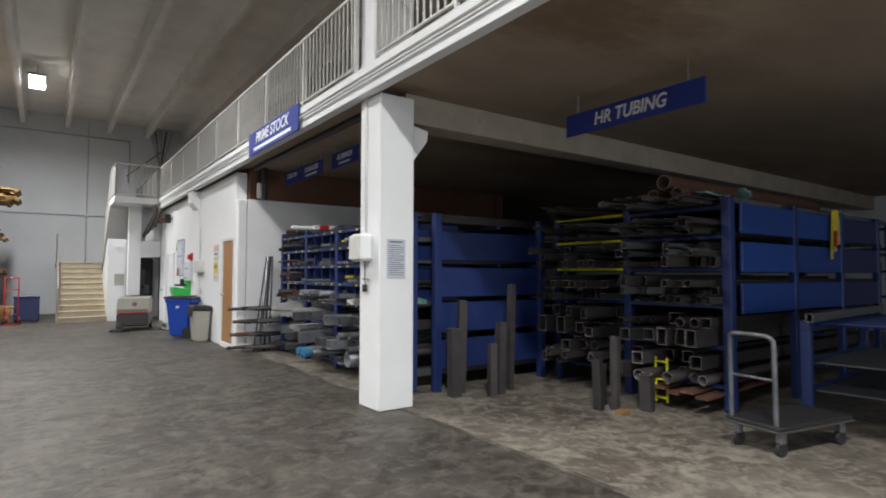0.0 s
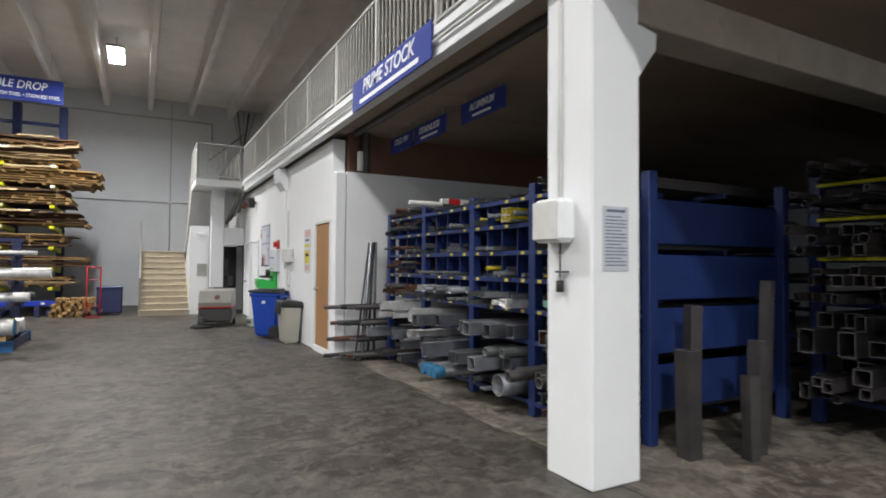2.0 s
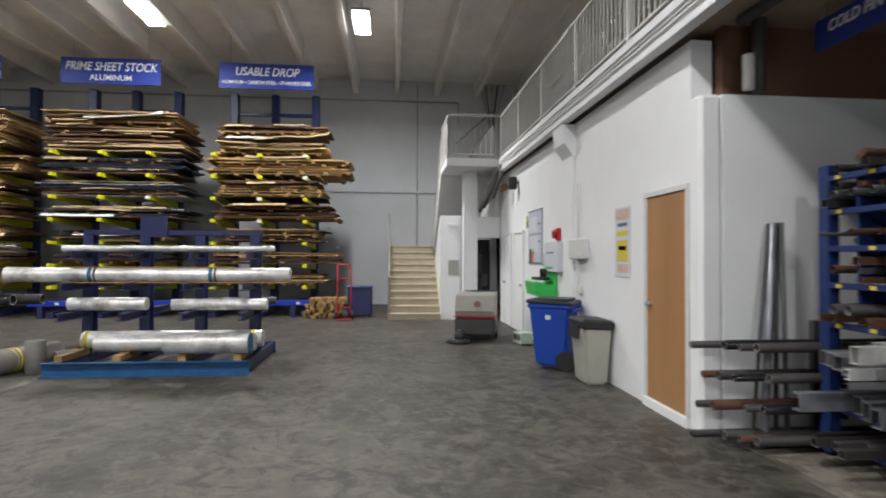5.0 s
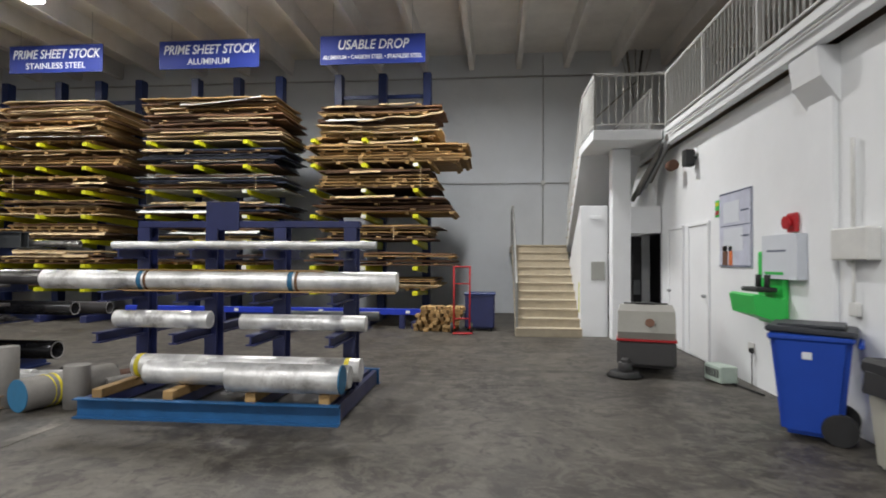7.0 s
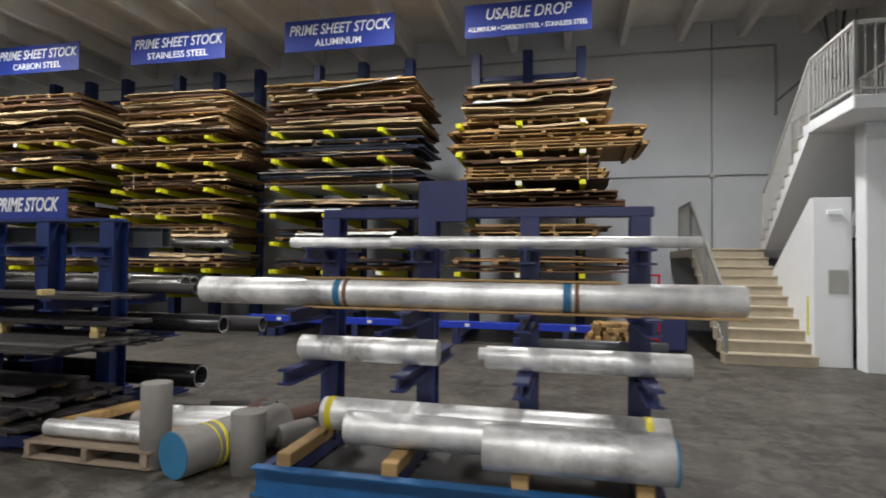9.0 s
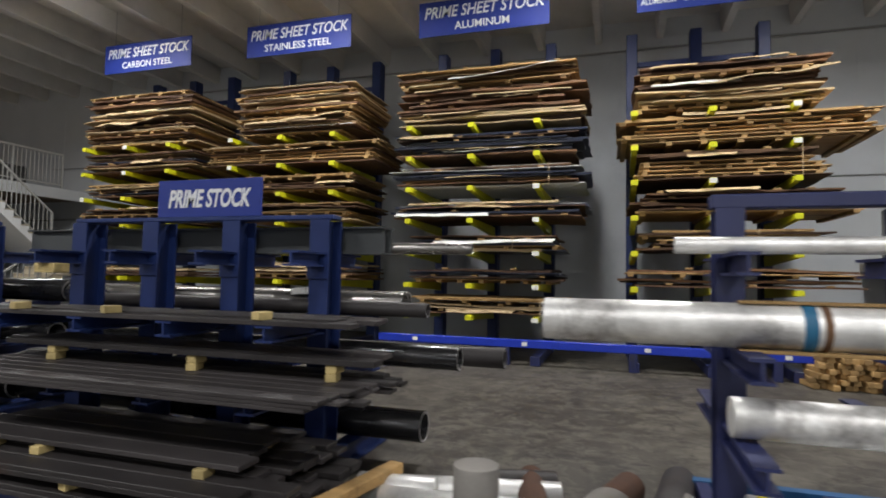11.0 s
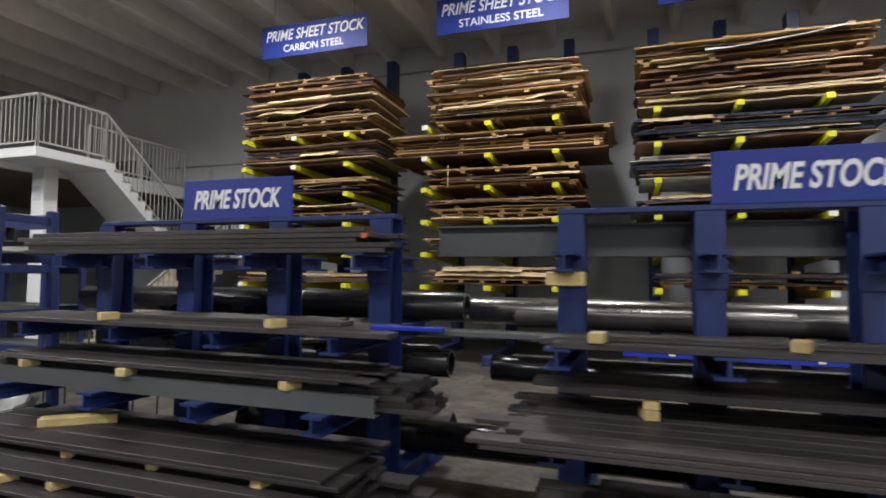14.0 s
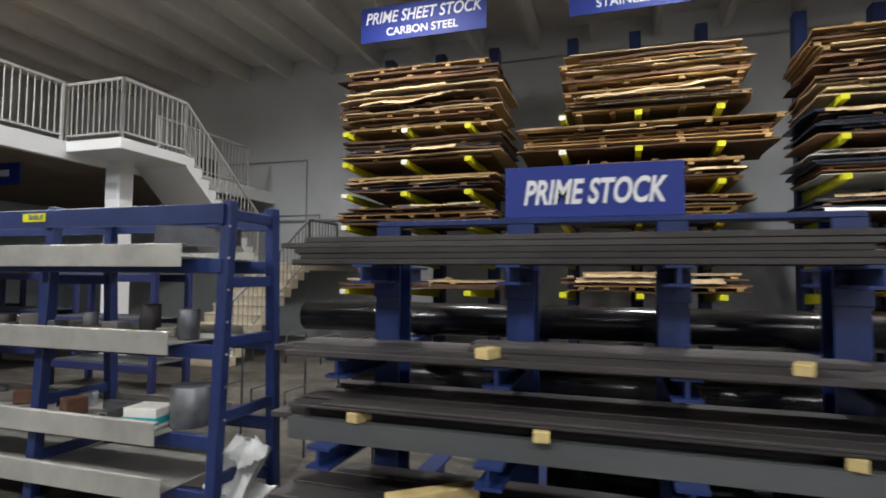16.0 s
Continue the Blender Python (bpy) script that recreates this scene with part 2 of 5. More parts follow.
def rod(r, length, material, axis="x", n=20, hollow=0.0, r2=None):
    """Round bar or pipe along an axis, centred; hollow: the bore's radius."""
    key = ("rod", round(r, 4), round(length, 3), material.name, axis, n, round(hollow, 4), r2)
    if key in MESH:
        return MESH[key]
    bm = bmesh.new()
    r2 = r if r2 is None else r2
    rings = []
    c = min(0.004, r * 0.15)
    prof = [(-0.5 * length, r - c), (-0.5 * length + c, r), (0.5 * length - c, r2), (0.5 * length, r2 - c)]
    if hollow:
        prof += [(0.5 * length, hollow), (-0.5 * length, hollow)]
    for x, rr in prof:
        rings.append([bm.verts.new((x, rr * math.cos(2 * math.pi * i / n), rr * math.sin(2 * math.pi * i / n))) for i in range(n)])
    last = len(rings) if hollow else len(rings) - 1
    for k in range(last):
        a, b = rings[k], rings[(k + 1) % len(rings)]
        for i in range(n):
            bm.faces.new((a[i], b[i], b[(i + 1) % n], a[(i + 1) % n]))
    if not hollow:
        bm.faces.new(rings[0])
        bm.faces.new(rings[-1][::-1])
    if hollow:
        for f in bm.faces:
            f.material_index = int(len({round(v.co.x, 5) for v in f.verts}) == 1)
    bmesh.ops.recalc_face_normals(bm, faces=bm.faces)
    if axis == "y":
        bmesh.ops.rotate(bm, verts=bm.verts, matrix=Matrix.Rotation(math.pi / 2, 3, "Z"))
    if axis == "z":
        bmesh.ops.rotate(bm, verts=bm.verts, matrix=Matrix.Rotation(-math.pi / 2, 3, "Y"))
    me = keep(key, bm, material, True)
    if hollow:
        me.materials.append(CUT)
    return me


def prism(key, outline, length, material, axis="x"):
    """Outline (u, v) drawn out along an axis, centred. x: (y, z); y: (x, z); z: (x, y)."""
    key = ("prism", key, round(length, 3), material.name, axis)
    if key in MESH:
        return MESH[key]
    bm = bmesh.new()

    def at(d, u, v):
        return {"x": (d, u, v), "y": (u, d, v), "z": (u, v, d)}[axis]
    a = [bm.verts.new(at(-length / 2, u, v)) for u, v in outline]
    b = [bm.verts.new(at(length / 2, u, v)) for u, v in outline]
    n = len(outline)
    bm.faces.new(a)
    bm.faces.new(b[::-1])
    for i in range(n):
        bm.faces.new((a[i], a[(i + 1) % n], b[(i + 1) % n], b[i]))
    bmesh.ops.recalc_face_normals(bm, faces=bm.faces)
    return keep(key, bm, material)


def i_outline(w, h, t):
    return [(-w / 2, -h / 2), (w / 2, -h / 2), (w / 2, -h / 2 + t), (t / 2, -h / 2 + t), (t / 2, h / 2 - t), (w / 2, h / 2 - t),
            (w / 2, h / 2), (-w / 2, h / 2), (-w / 2, h / 2 - t), (-t / 2, h / 2 - t), (-t / 2, -h / 2 + t), (-w / 2, -h / 2 + t)]


def c_outline(w, h, t):
    return [(-w / 2, -h / 2), (w / 2, -h / 2), (w / 2, -h / 2 + t), (-w / 2 + t, -h / 2 + t), (-w / 2 + t, h / 2 - t), (w / 2, h / 2 - t),
            (w / 2, h / 2), (-w / 2, h / 2)]


def l_outline(w, h, t):
    return [(0, 0), (w, 0), (w, t), (t, t), (t, h), (0, h)]


def i_beam(w, h, t, length, material, axis="x"):
    return prism(("i", w, h, t), i_outline(w, h, t), length, material, axis)


def box_tube(w, h, t, length, material, axis="x"):
    """Hollow rectangular tube along x."""
    key = ("tube", w, h, t, round(length, 3), material.name, axis)
    if key in MESH:
        return MESH[key]
    bm = bmesh.new()
    rings = []
    for x, e in ((-length / 2, 0), (length / 2, 0), (length / 2, t), (-length / 2, t)):
        rings.append([bm.verts.new((x, sy * (w / 2 - e), sz * (h / 2 - e))) for sy, sz in ((-1, -1), (1, -1), (1, 1), (-1, 1))])
    for k in range(4):
        a, b = rings[k], rings[(k + 1) % 4]
        for i in range(4):
            bm.faces.new((a[i], b[i], b[(i + 1) % 4], a[(i + 1) % 4])).material_index = k % 2
    bmesh.ops.recalc_face_normals(bm, faces=bm.faces)
    if axis == "z":
        bmesh.ops.rotate(bm, verts=bm.verts, matrix=Matrix.Rotation(-math.pi / 2, 3, "Y"))
    me = keep(key, bm, material)
    me.materials.append(CUT)
    return me


def warped(sx, sy, sz, material, seed, amp=0.02):
    """A thin sheet or crate lid with a slight sag and uneven edges."""
    key = ("warp", sx, sy, sz, material.name, seed)
    if key in MESH:
        return MESH[key]
    rnd = random.Random(seed)
    nx, ny = 14, 4
    bm = bmesh.new()
    top, bot = {}, {}
    for i in range(nx + 1):
        for j in range(ny + 1):
            x = (i / nx - 0.5) * sx + (rnd.uniform(-0.03, 0.03) if i in (0, nx) else 0)
            y = (j / ny - 0.5) * sy + (rnd.uniform(-0.015, 0.015) if j in (0, ny) else 0)
            z = amp * (noise.noise((x * 0.9, y * 0.9, seed * 3.7)) + 0.35 * noise.noise((x * 3.1, y * 2.4, seed * 1.9)))
            bot[i, j] = bm.verts.new((x, y, z - sz / 2))
            top[i, j] = bm.verts.new((x, y, z + sz / 2))
    for i in range(nx):
        for j in range(ny):
            bm.faces.new((top[i, j], top[i + 1, j], top[i + 1, j + 1], top[i, j + 1]))
            bm.faces.new((bot[i, j], bot[i, j + 1], bot[i + 1, j + 1], bot[i + 1, j]))
    for i in range(nx):
        bm.faces.new((bot[i, 0], bot[i + 1, 0], top[i + 1, 0], top[i, 0]))
        bm.faces.new((top[i, ny], top[i + 1, ny], bot[i + 1, ny], bot[i, ny]))
    for j in range(ny):
        bm.faces.new((top[0, j], top[0, j + 1], bot[0, j + 1], bot[0, j]))
        bm.faces.new((bot[nx, j], bot[nx, j + 1], top[nx, j + 1], top[nx, j]))
    return keep(key, bm, material)


def part(name, mesh, parent=None, at=(0, 0, 0), turn=(0, 0, 0), label=""):
    ob = new(name, mesh)
    ob.matrix_basis = pose(*at, *turn)
    ob.parent = parent
    if label:
        ob["label"] = label
    return ob


def thing(name, at, label, category, group="", kind="", turn=0):
    ob = new(name)
    ob.empty_display_size = 0.1
    ob.matrix_basis = pose(*at, 0, 0, turn)
    return tagged(ob, label, category, group, kind)


def solid(name, mesh, at, label, category, group="", kind="", turn=(0, 0, 0)):
    return tagged(part(name, mesh, None, at, turn), label, category, group, kind)


def struct(name, x0, x1, y0, y1, z0, z1, material, label, category="wall", bev=0.0):
    return solid(name, bx(x1 - x0, y1 - y0, z1 - z0, material, bev), ((x0 + x1) / 2, (y0 + y1) / 2, (z0 + z1) / 2), label, category, kind="structure")


def span(x0, x1, y0, y1, z0, z1, material, name, parent, bev=0.004, label=""):
    """A box part given by its faces, in its parent's frame."""
    return part(name, bx(x1 - x0, y1 - y0, z1 - z0, material, bev), parent, ((x0 + x1) / 2, (y0 + y1) / 2, (z0 + z1) / 2), label=label)


def wording(text, size, parent, at, turn, material=SIGNW, shear=0.0, fit=None, bold=0.0, depth=0.002):
    cu = bpy.data.curves.new("lettering", "FONT")
    cu.body, cu.size, cu.align_x, cu.align_y, cu.shear, cu.extrude, cu.offset = text, size, "CENTER", "CENTER", shear, depth, bold
    tmp = new("lettering_curve", cu)
    bpy.context.view_layer.update()
    me = bpy.data.meshes.new_from_object(tmp.evaluated_get(bpy.context.evaluated_depsgraph_get()))
    bpy.data.objects.remove(tmp)
    if fit:
        xs = [v.co.x for v in me.vertices]
        k = fit / (max(xs) - min(xs))
        for v in me.vertices:
            v.co.x *= k
    me.materials.clear()
    me.materials.append(material)
    ob = part("lettering", me, parent, at, turn)
    return ob


# ---- the hall ----
XR, XL, YS = 18.0, -27.0, -7.0
struct("floor", XL, XR, YS, BY, -0.2, 0.0, FLOOR, "worn stained brown-grey concrete warehouse floor", "floor")
struct("wall_north", XL - 0.3, XR + 0.3, BY, BY + 0.3, -0.2, 7.6, BACKW, "pale grey painted block wall behind the sheet racks")
struct("wall_south", XL - 0.3, SOUTH_GAP[0], YS - 0.3, YS, -0.2, 7.6, BACKW, "pale grey painted end wall")
struct("wall_south_east", SOUTH_GAP[1], XR + 0.3, YS - 0.3, YS, -0.2, 7.6, BACKW, "pale grey painted end wall past the dock door")
struct("wall_south_head", SOUTH_GAP[0], SOUTH_GAP[1], YS - 0.3, YS, SOUTH_GAP[2], 7.6, BACKW, "pale grey wall above the open dock door")
# added area lamp in that opening fills the bay with light
fill_lamp = bpy.data.lights.new("dock_daylight", "AREA")
fill_lamp.shape, fill_lamp.size, fill_lamp.size_y, fill_lamp.energy, fill_lamp.color = "RECTANGLE", SOUTH_GAP[1] - SOUTH_GAP[0] - 0.1, SOUTH_GAP[2] - 0.1, 130, (0.93, 0.97, 1.0)
new("dock_daylight", fill_lamp).matrix_basis = pose((SOUTH_GAP[0] + SOUTH_GAP[1]) / 2, YS - 0.15, SOUTH_GAP[2] / 2, 90, 0, 0)
struct("wall_east", XR, XR + 0.3, YS, BY, -0.2, 7.6, BACKW, "grey painted side wall under the mezzanine")
struct("wall_west", XL - 0.3, XL, YS, BY, -0.2, 7.6, BACKW, "grey painted far side wall")

PALEC = mat("pale_worn_joint", (0.19, 0.175, 0.15), 0.6, 0, 0.4, 3, 0.15, 40, stain=(0.07, 0.062, 0.05), stain_at=0.42)
struct("floor_joint", 3.21, 3.27, YS, 11.0, -0.05, 0.004, PALEC, "pale worn joint strip in the concrete floor", "trim")
struct("floor_joint_2", -4.0, -3.88, YS, 13.7, -0.05, 0.003, PALEC, "faded pale line on the concrete floor", "trim")
BAYC = concrete_floor("pale_bay_concrete", 2.15, 0.6)
struct("floor_bay", 3.272, XR, YS, 11.04, -0.05, 0.004, BAYC, "paler dusty concrete floor in the rack bay", "floor")


def ceiling():
    bm = bmesh.new()

    def add(x0, x1, z0, z1, taper=0.0):
        vs = []
        for y in (YS, BY):
            vs.append([bm.verts.new(p) for p in ((x0 + taper, y, z0), (x1 - taper, y, z0), (x1, y, z1), (x0, y, z1))])
        a, b = vs
        for i in range(4):
            bm.faces.new((a[i], a[(i + 1) % 4], b[(i + 1) % 4], b[i]))
        bm.faces.new(a[::-1])
        bm.faces.new(b)
    add(XL, XR, 7.3, 7.55)
    x = -0.75 - 1.32 * 19
    while x < XR - 0.3:
        add(x - 0.11, x + 0.11, CEIL, 7.304, 0.04)
        x += 1.32
    bmesh.ops.recalc_face_normals(bm, faces=bm.faces)
    return solid("ceiling", keep(("ceiling",), bm, CEILM), (0, 0, 0), "grey painted concrete double-tee ceiling with ribs", "ceiling", kind="structure")


ceiling()
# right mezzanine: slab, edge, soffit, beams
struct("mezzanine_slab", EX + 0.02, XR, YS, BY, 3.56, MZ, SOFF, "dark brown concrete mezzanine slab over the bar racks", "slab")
struct("mezzanine_edge", EX - 0.1, EX + 0.02, YS, BY, 3.47, MZ + 0.02, WHITE, "white painted mezzanine edge beam", "beam", 0.006)
struct("edge_lip", EX - 0.13, EX - 0.1, YS, 18.72, 3.66, MZ, WHITE, "white raised strip along the mezzanine edge", "trim", 0.004)
struct("wall_white", WX, WX + 0.2, 11.25, 19.9, 0, 3.47, WHITE, "white painted wall under the mezzanine edge")
struct("wall_white_back", WX, WX + 0.2, 21.4, BY, 0, 3.56, WHITE, "white painted wall beside the stair closet")
# opening added below this head so the niche looks into an unlit room
struct("wall_white_head", WX, WX + 0.2, 19.9, 21.4, 2.03, 3.47, WHITE, "white wall above the doorway to the dark store")
struct("wall_return", WX + 0.172, 9.6, 11.05, 11.25, 0, 2.93, WHITE, "white partition wall beside the bar rack")
struct("wall_return_nose", WX - 0.03, WX + 0.17, 11.05, 11.25, 0, 2.93, WHITE, "rounded white end of the partition wall", "wall", 0.03)
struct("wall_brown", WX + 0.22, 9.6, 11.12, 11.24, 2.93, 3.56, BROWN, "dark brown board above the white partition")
# unseen boards added round that room so it stays dark
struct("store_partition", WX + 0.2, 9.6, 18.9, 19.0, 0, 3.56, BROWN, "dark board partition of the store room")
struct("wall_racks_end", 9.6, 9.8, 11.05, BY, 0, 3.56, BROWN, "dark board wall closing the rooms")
for yy in (5.42, -2.6):
    struct("soffit_beam", WX + 0.3, XR, yy, yy + 0.35, 3.22, 3.558, BEAMM, "dusty grey concrete beam under the mezzanine", "beam", 0.01)


def column(y):
    c = thing("column", (3.17, y + 0.22, 0), "white painted square concrete column with a corbel", "column", kind="structure")
    part("shaft", bx(0.44, 0.46, 3.47, WHITE, 0.012), c, (0, 0, 1.735))
    part("corbel", prism("corbel", [(0, -0.28), (0.2, -0.02), (0.21, 0.1), (0, 0.14)], 0.4, WHITE, "y"), c, (0.215, 0, 3.03))
    return c


col = column(5.33)
column(-2.7)
# upper storey column standing on the mezzanine edge
struct("upper_column", 2.95, 3.39, 5.33, 5.79, MZ, 7.3, WHITE, "white painted upper column at the mezzanine rail", "column", 0.01)
# pilaster head on the white wall
pil = thing("wall_pilaster", (WX, 14.6, 0), "white painted concrete pilaster with a corbel head", "pilaster", kind="structure")
part("corbel", prism("wall_corbel", [(0, -0.3), (-0.17, -0.06), (-0.2, 0.21), (0, 0.21)], 0.5, WHITE, "y"), pil, (0, 0, 3.24))
part("shaft", bx(0.05, 0.42, 3.0, WHITE, 0.01), pil, (-0.02, 0, 1.515))


def railing(x0, y0, x1, y1, z, label, height=1.0, post_every=1.55, z1=None, baluster=0.115, paint=None):
    """Straight painted steel railing; z1 slopes it."""
    z1 = z if z1 is None else z1
    paint = paint or RAIL
    r = thing("railing", (x0, y0, z), label, "railing", "painted steel railings")
    d = Vector((x1 - x0, y1 - y0, z1 - z))
    n = d.length
    run = Vector((d.x, d.y, 0)).length
    yaw = math.degrees(math.atan2(d.y, d.x))
    pitch = -math.degrees(math.atan2(d.z, run))
    for h, s in ((height - 0.02, 0.045), (0.1, 0.03)):
        part("top_rail" if h > 0.5 else "bottom_rail", bx(round(n, 3), s, s, paint, 0.006), r, tuple(d / 2 + Vector((0, 0, h))), (0, pitch, yaw))
    k = max(1, round(run / post_every))
    for i in range(k + 1):
        p = d * (i / k)
        part("post", bx(0.05, 0.05, height, paint, 0.005), r, (p.x, p.y, p.z + height / 2), (0, 0, yaw))
    m = int(run / baluster)
    for i in range(1, m):
        p = d * (i / m)
        part("baluster", bx(0.018, 0.018, height - 0.12, paint, 0.003), r, (p.x, p.y, p.z + 0.09 + (height - 0.12) / 2), (0, 0, yaw))
    return r


RL = "light grey painted steel railing with square balusters"
for a, b in ((-6.5, -0.5), (-0.5, 5.3), (5.8, 12.2), (12.2, 18.97)):
    railing(EX - 0.04, a, EX - 0.04, b, MZ + 0.02, RL)
railing(EX - 0.04, 20.0, EX - 0.04, 24.6, MZ + 0.02, "dark grey painted steel railing beside the stair head", paint=HRAIL)


# ---- stairs, the same on both sides ----
def stairs(side, x_edge, front):
    """U-shaped stair beside a mezzanine edge: side +1 stands on its -x side, -1 on its +x side."""
    s = -side

    def X(d):
        return x_edge + s * d
    f0, f1 = X(2.5), X(1.22)      # lower flight
    g0, g1 = X(1.20), X(0.02)      # upper flight
    lo, hi = min(f0, f1), max(f0, f1)
    st = thing("stairs", ((lo + hi) / 2, front + 1.1, 0), "beige tiled lower stair flight with worn nosings", "stairs", kind="structure")
    n, rise, run = 11, 1.84 / 11, 0.235
    y0 = front + 1.05
    for i in range(n):
        span(lo - st.location.x, hi - st.location.x, y0 + i * run - st.location.y, y0 + (i + 1) * run + (0.03 if i < n - 1 else 0) - st.location.y,
             0 if i == 0 else i * rise - 0.04, (i + 1) * rise, BEIGE, "step", st, 0.008)
        span(lo - st.location.x, hi - st.location.x, y0 + i * run - 0.022 - st.location.y, y0 + i * run + 0.02 - st.location.y,
             (i + 1) * rise - 0.03, (i + 1) * rise + 0.003, BEIGE, "nosing", st, 0.006)
    y1 = y0 + n * run
    land = 1.84
    a, b = min(f0, g1), max(f0, g1)
    struct("stair_landing", a, b, y1, BY, land - 0.16, land, BEIGE, "beige tiled half landing against the back wall", "landing", 0.005)
    # upper flight rises back towards the front
    m = 11
    rise2 = (MZ - land) / m
    up = thing("upper_stairs", ((g0 + g1) / 2, y1, land), "white painted upper stair flight with saw-tooth side", "stairs", kind="structure")
    run2 = 0.2
    w = abs(g1 - g0)
    for i in range(m):
        yb = -i * run2
        part("step", bx(w, run2 + 0.004, rise2, WHITE, 0.004), up, (0, yb - run2 / 2, (i + 0.5) * rise2))
        part("tread", bx(w + 0.03, run2 + 0.03, 0.025, BEIGE, 0.004), up, (0, yb - run2 / 2, (i + 1) * rise2 + 0.008))
    L = m * run2
    part("soffit", prism(("soffit", side), [(0.0, -0.16), (-L, m * rise2 - 0.2), (-L, m * rise2 - 0.02), (0.0, 0.02)], w - 0.01, WHITE, "x"), up)
    ytop = y1 - L
    # top landing
    la, lb = min(g0, g1), max(g0, g1)
    struct("top_landing", la, lb, front, ytop + 0.02, MZ - 0.17, MZ + 0.01, WHITE, "white painted landing slab at the mezzanine", "landing", 0.01)
    e = X(1.16)
    railing(min(e, X(-0.06)), front + 0.05, max(e, X(-0.06)), front + 0.05, MZ + 0.01, RL)
    railing(e, front + 0.05, e, ytop, MZ + 0.01, RL)
    railing(e, ytop, e, y1, MZ + 0.01, RL, z1=land + 0.1)
    # lower flight's outer rail and landing rail
    o = X(2.47)
    railing(o, y0 + 0.05, o, y1, 0.1, "steel handrail beside the lower stair flight", 0.95, 1.2, z1=land, baluster=0.13, paint=HRAIL)
    railing(o, y1, o, y1 + 1.2, land, "steel railing round the half landing", 0.95, baluster=0.13, paint=HRAIL)
    return y0, y1, ytop


y0, y1, ytop = stairs(1, EX - 0.1, 18.95)
stairs(-1, LX + 0.1, 18.9)
# closet under the upper flight, post, niche
post = struct("stair_post", 2.12, 2.46, 19.75, 20.05, 0, 3.58, WHITE, "square white post under the stair landing", "post", 0.01)
clos = thing("stair_closet", (1.6, 20.15, 0), "white closet walls under the stairs with a grey access plate", "closet", kind="structure")
part("front_wall", bx(0.52, 0.12, 2.55, WHITE, 0.006), clos, (0.26, 0.06, 1.275))
part("side_wall", prism("closet_side", [(0.0, 0), (0.0, 2.55), (2.3, 0.95), (2.3, 0)], 0.1, WHITE, "x"), clos, (0.05, 0.12, 0))
part("access_plate", bx(0.26, 0.015, 0.36, GREYP, 0.004), clos, (0.33, -0.004, 1.28), label="grey metal access plate")
part("vent_cover", bx(0.2, 0.04, 0.07, WHITE, 0.006), clos, (0.28, -0.018, 2.32))
part("post_mark", bx(0.012, 0.05, 0.6, YEL, 0.001), clos, (-0.004, 0.2, 0.75), label="faded yellow paint mark")
nic = thing("niche_header", (2.7, 19.85, 0), "white header over the dark doorway beside the post", "header", kind="structure")
part("header", bx(0.58, 0.12, 0.5, WHITE, 0.004), nic, (0.03, 0, 2.25))
# black backing puts the unlit depth of the doorway into its colour
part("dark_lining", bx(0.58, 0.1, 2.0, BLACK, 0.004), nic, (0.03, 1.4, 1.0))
for dx, dz, w, h, m in ((-0.1, 0.5, 0.16, 1.0, DGREY), (0.1, 0.3, 0.2, 0.6, GREYP), (0.05, 0.95, 0.14, 0.3, STEELG), (-0.12, 1.35, 0.2, 0.5, DGREY)):
    solid("stored_panel", bx(w, 0.06, h, m, 0.01), (2.72 + dx, 20.6, dz), "dim boxes and panels stored in the dark niche", "box", "stored boxes")

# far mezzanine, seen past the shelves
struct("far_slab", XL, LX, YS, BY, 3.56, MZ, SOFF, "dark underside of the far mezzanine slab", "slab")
struct("far_edge", LX, LX + 0.12, YS, BY, 3.47, MZ + 0.02, WHITE, "white painted edge of the far mezzanine", "beam", 0.006)
for a, b in ((6.5, 12.7), (12.7, 18.85), (20.9, 23.7)):
    railing(LX + 0.06, a, LX + 0.06, b, MZ + 0.02, RL)
struct("far_post", -19.62, -19.28, 19.7, 20.0, 0, 3.58, WHITE, "white square post under the far landing", "post", 0.01)
struct("far_post_plate", -19.58, -19.34, 19.692, 19.699, 2.9, 3.2, PAPER, "faded notice on the far white post", "notice")
struct("far_column", -19.9, -19.55, 12.3, 12.7, 0, 3.47, WHITE, "white square column of the far mezzanine", "column", 0.01)
# ---- lamps ----
def high_bay(x, y, watts):
    h = thing("high_bay_lamp", (x, y, 6.82), "bright white LED high-bay lamp hung from the ceiling", "lamp", "high-bay lamps")
    part("housing", bx(0.42, 1.26, 0.07, GREYP, 0.02), h, (0, 0, 0.05))
    part("diffuser", bx(0.36, 1.2, 0.05, LED, 0.015), h, (0, 0, -0.005))
    part("stem", rod(0.012, 0.5, CONDUIT, "z", 8), h, (0, 0, 0.33))
    la = bpy.data.lights.new("high_bay_light", "AREA")
    la.shape, la.size, la.size_y, la.energy, la.color = "RECTANGLE", 0.34, 1.16, watts, (1.0, 0.985, 0.975)
    la.spread = radians(165)
    lo = new("high_bay_light", la)
    lo.matrix_basis = pose(x, y, 6.78)


for lx, ly, watts in LAMPS:
    high_bay(lx, ly, watts)

# ---- back wall services ----
def conduit(points, r=0.016, label="thin painted conduit on the wall", material=CONDUIT):
    o = Vector(points[0])
    c = thing("conduit", tuple(o), label, "conduit", "wall conduits")
    for a, b in zip(points, points[1:]):
        a, b = Vector(a) - o, Vector(b) - o
        d = b - a
        axis = max(range(3), key=lambda k: abs(d[k]))
        part("tube", rod(r, d.length + r, material, "xyz"[axis], 10), c, tuple((a + b) / 2))
    return c


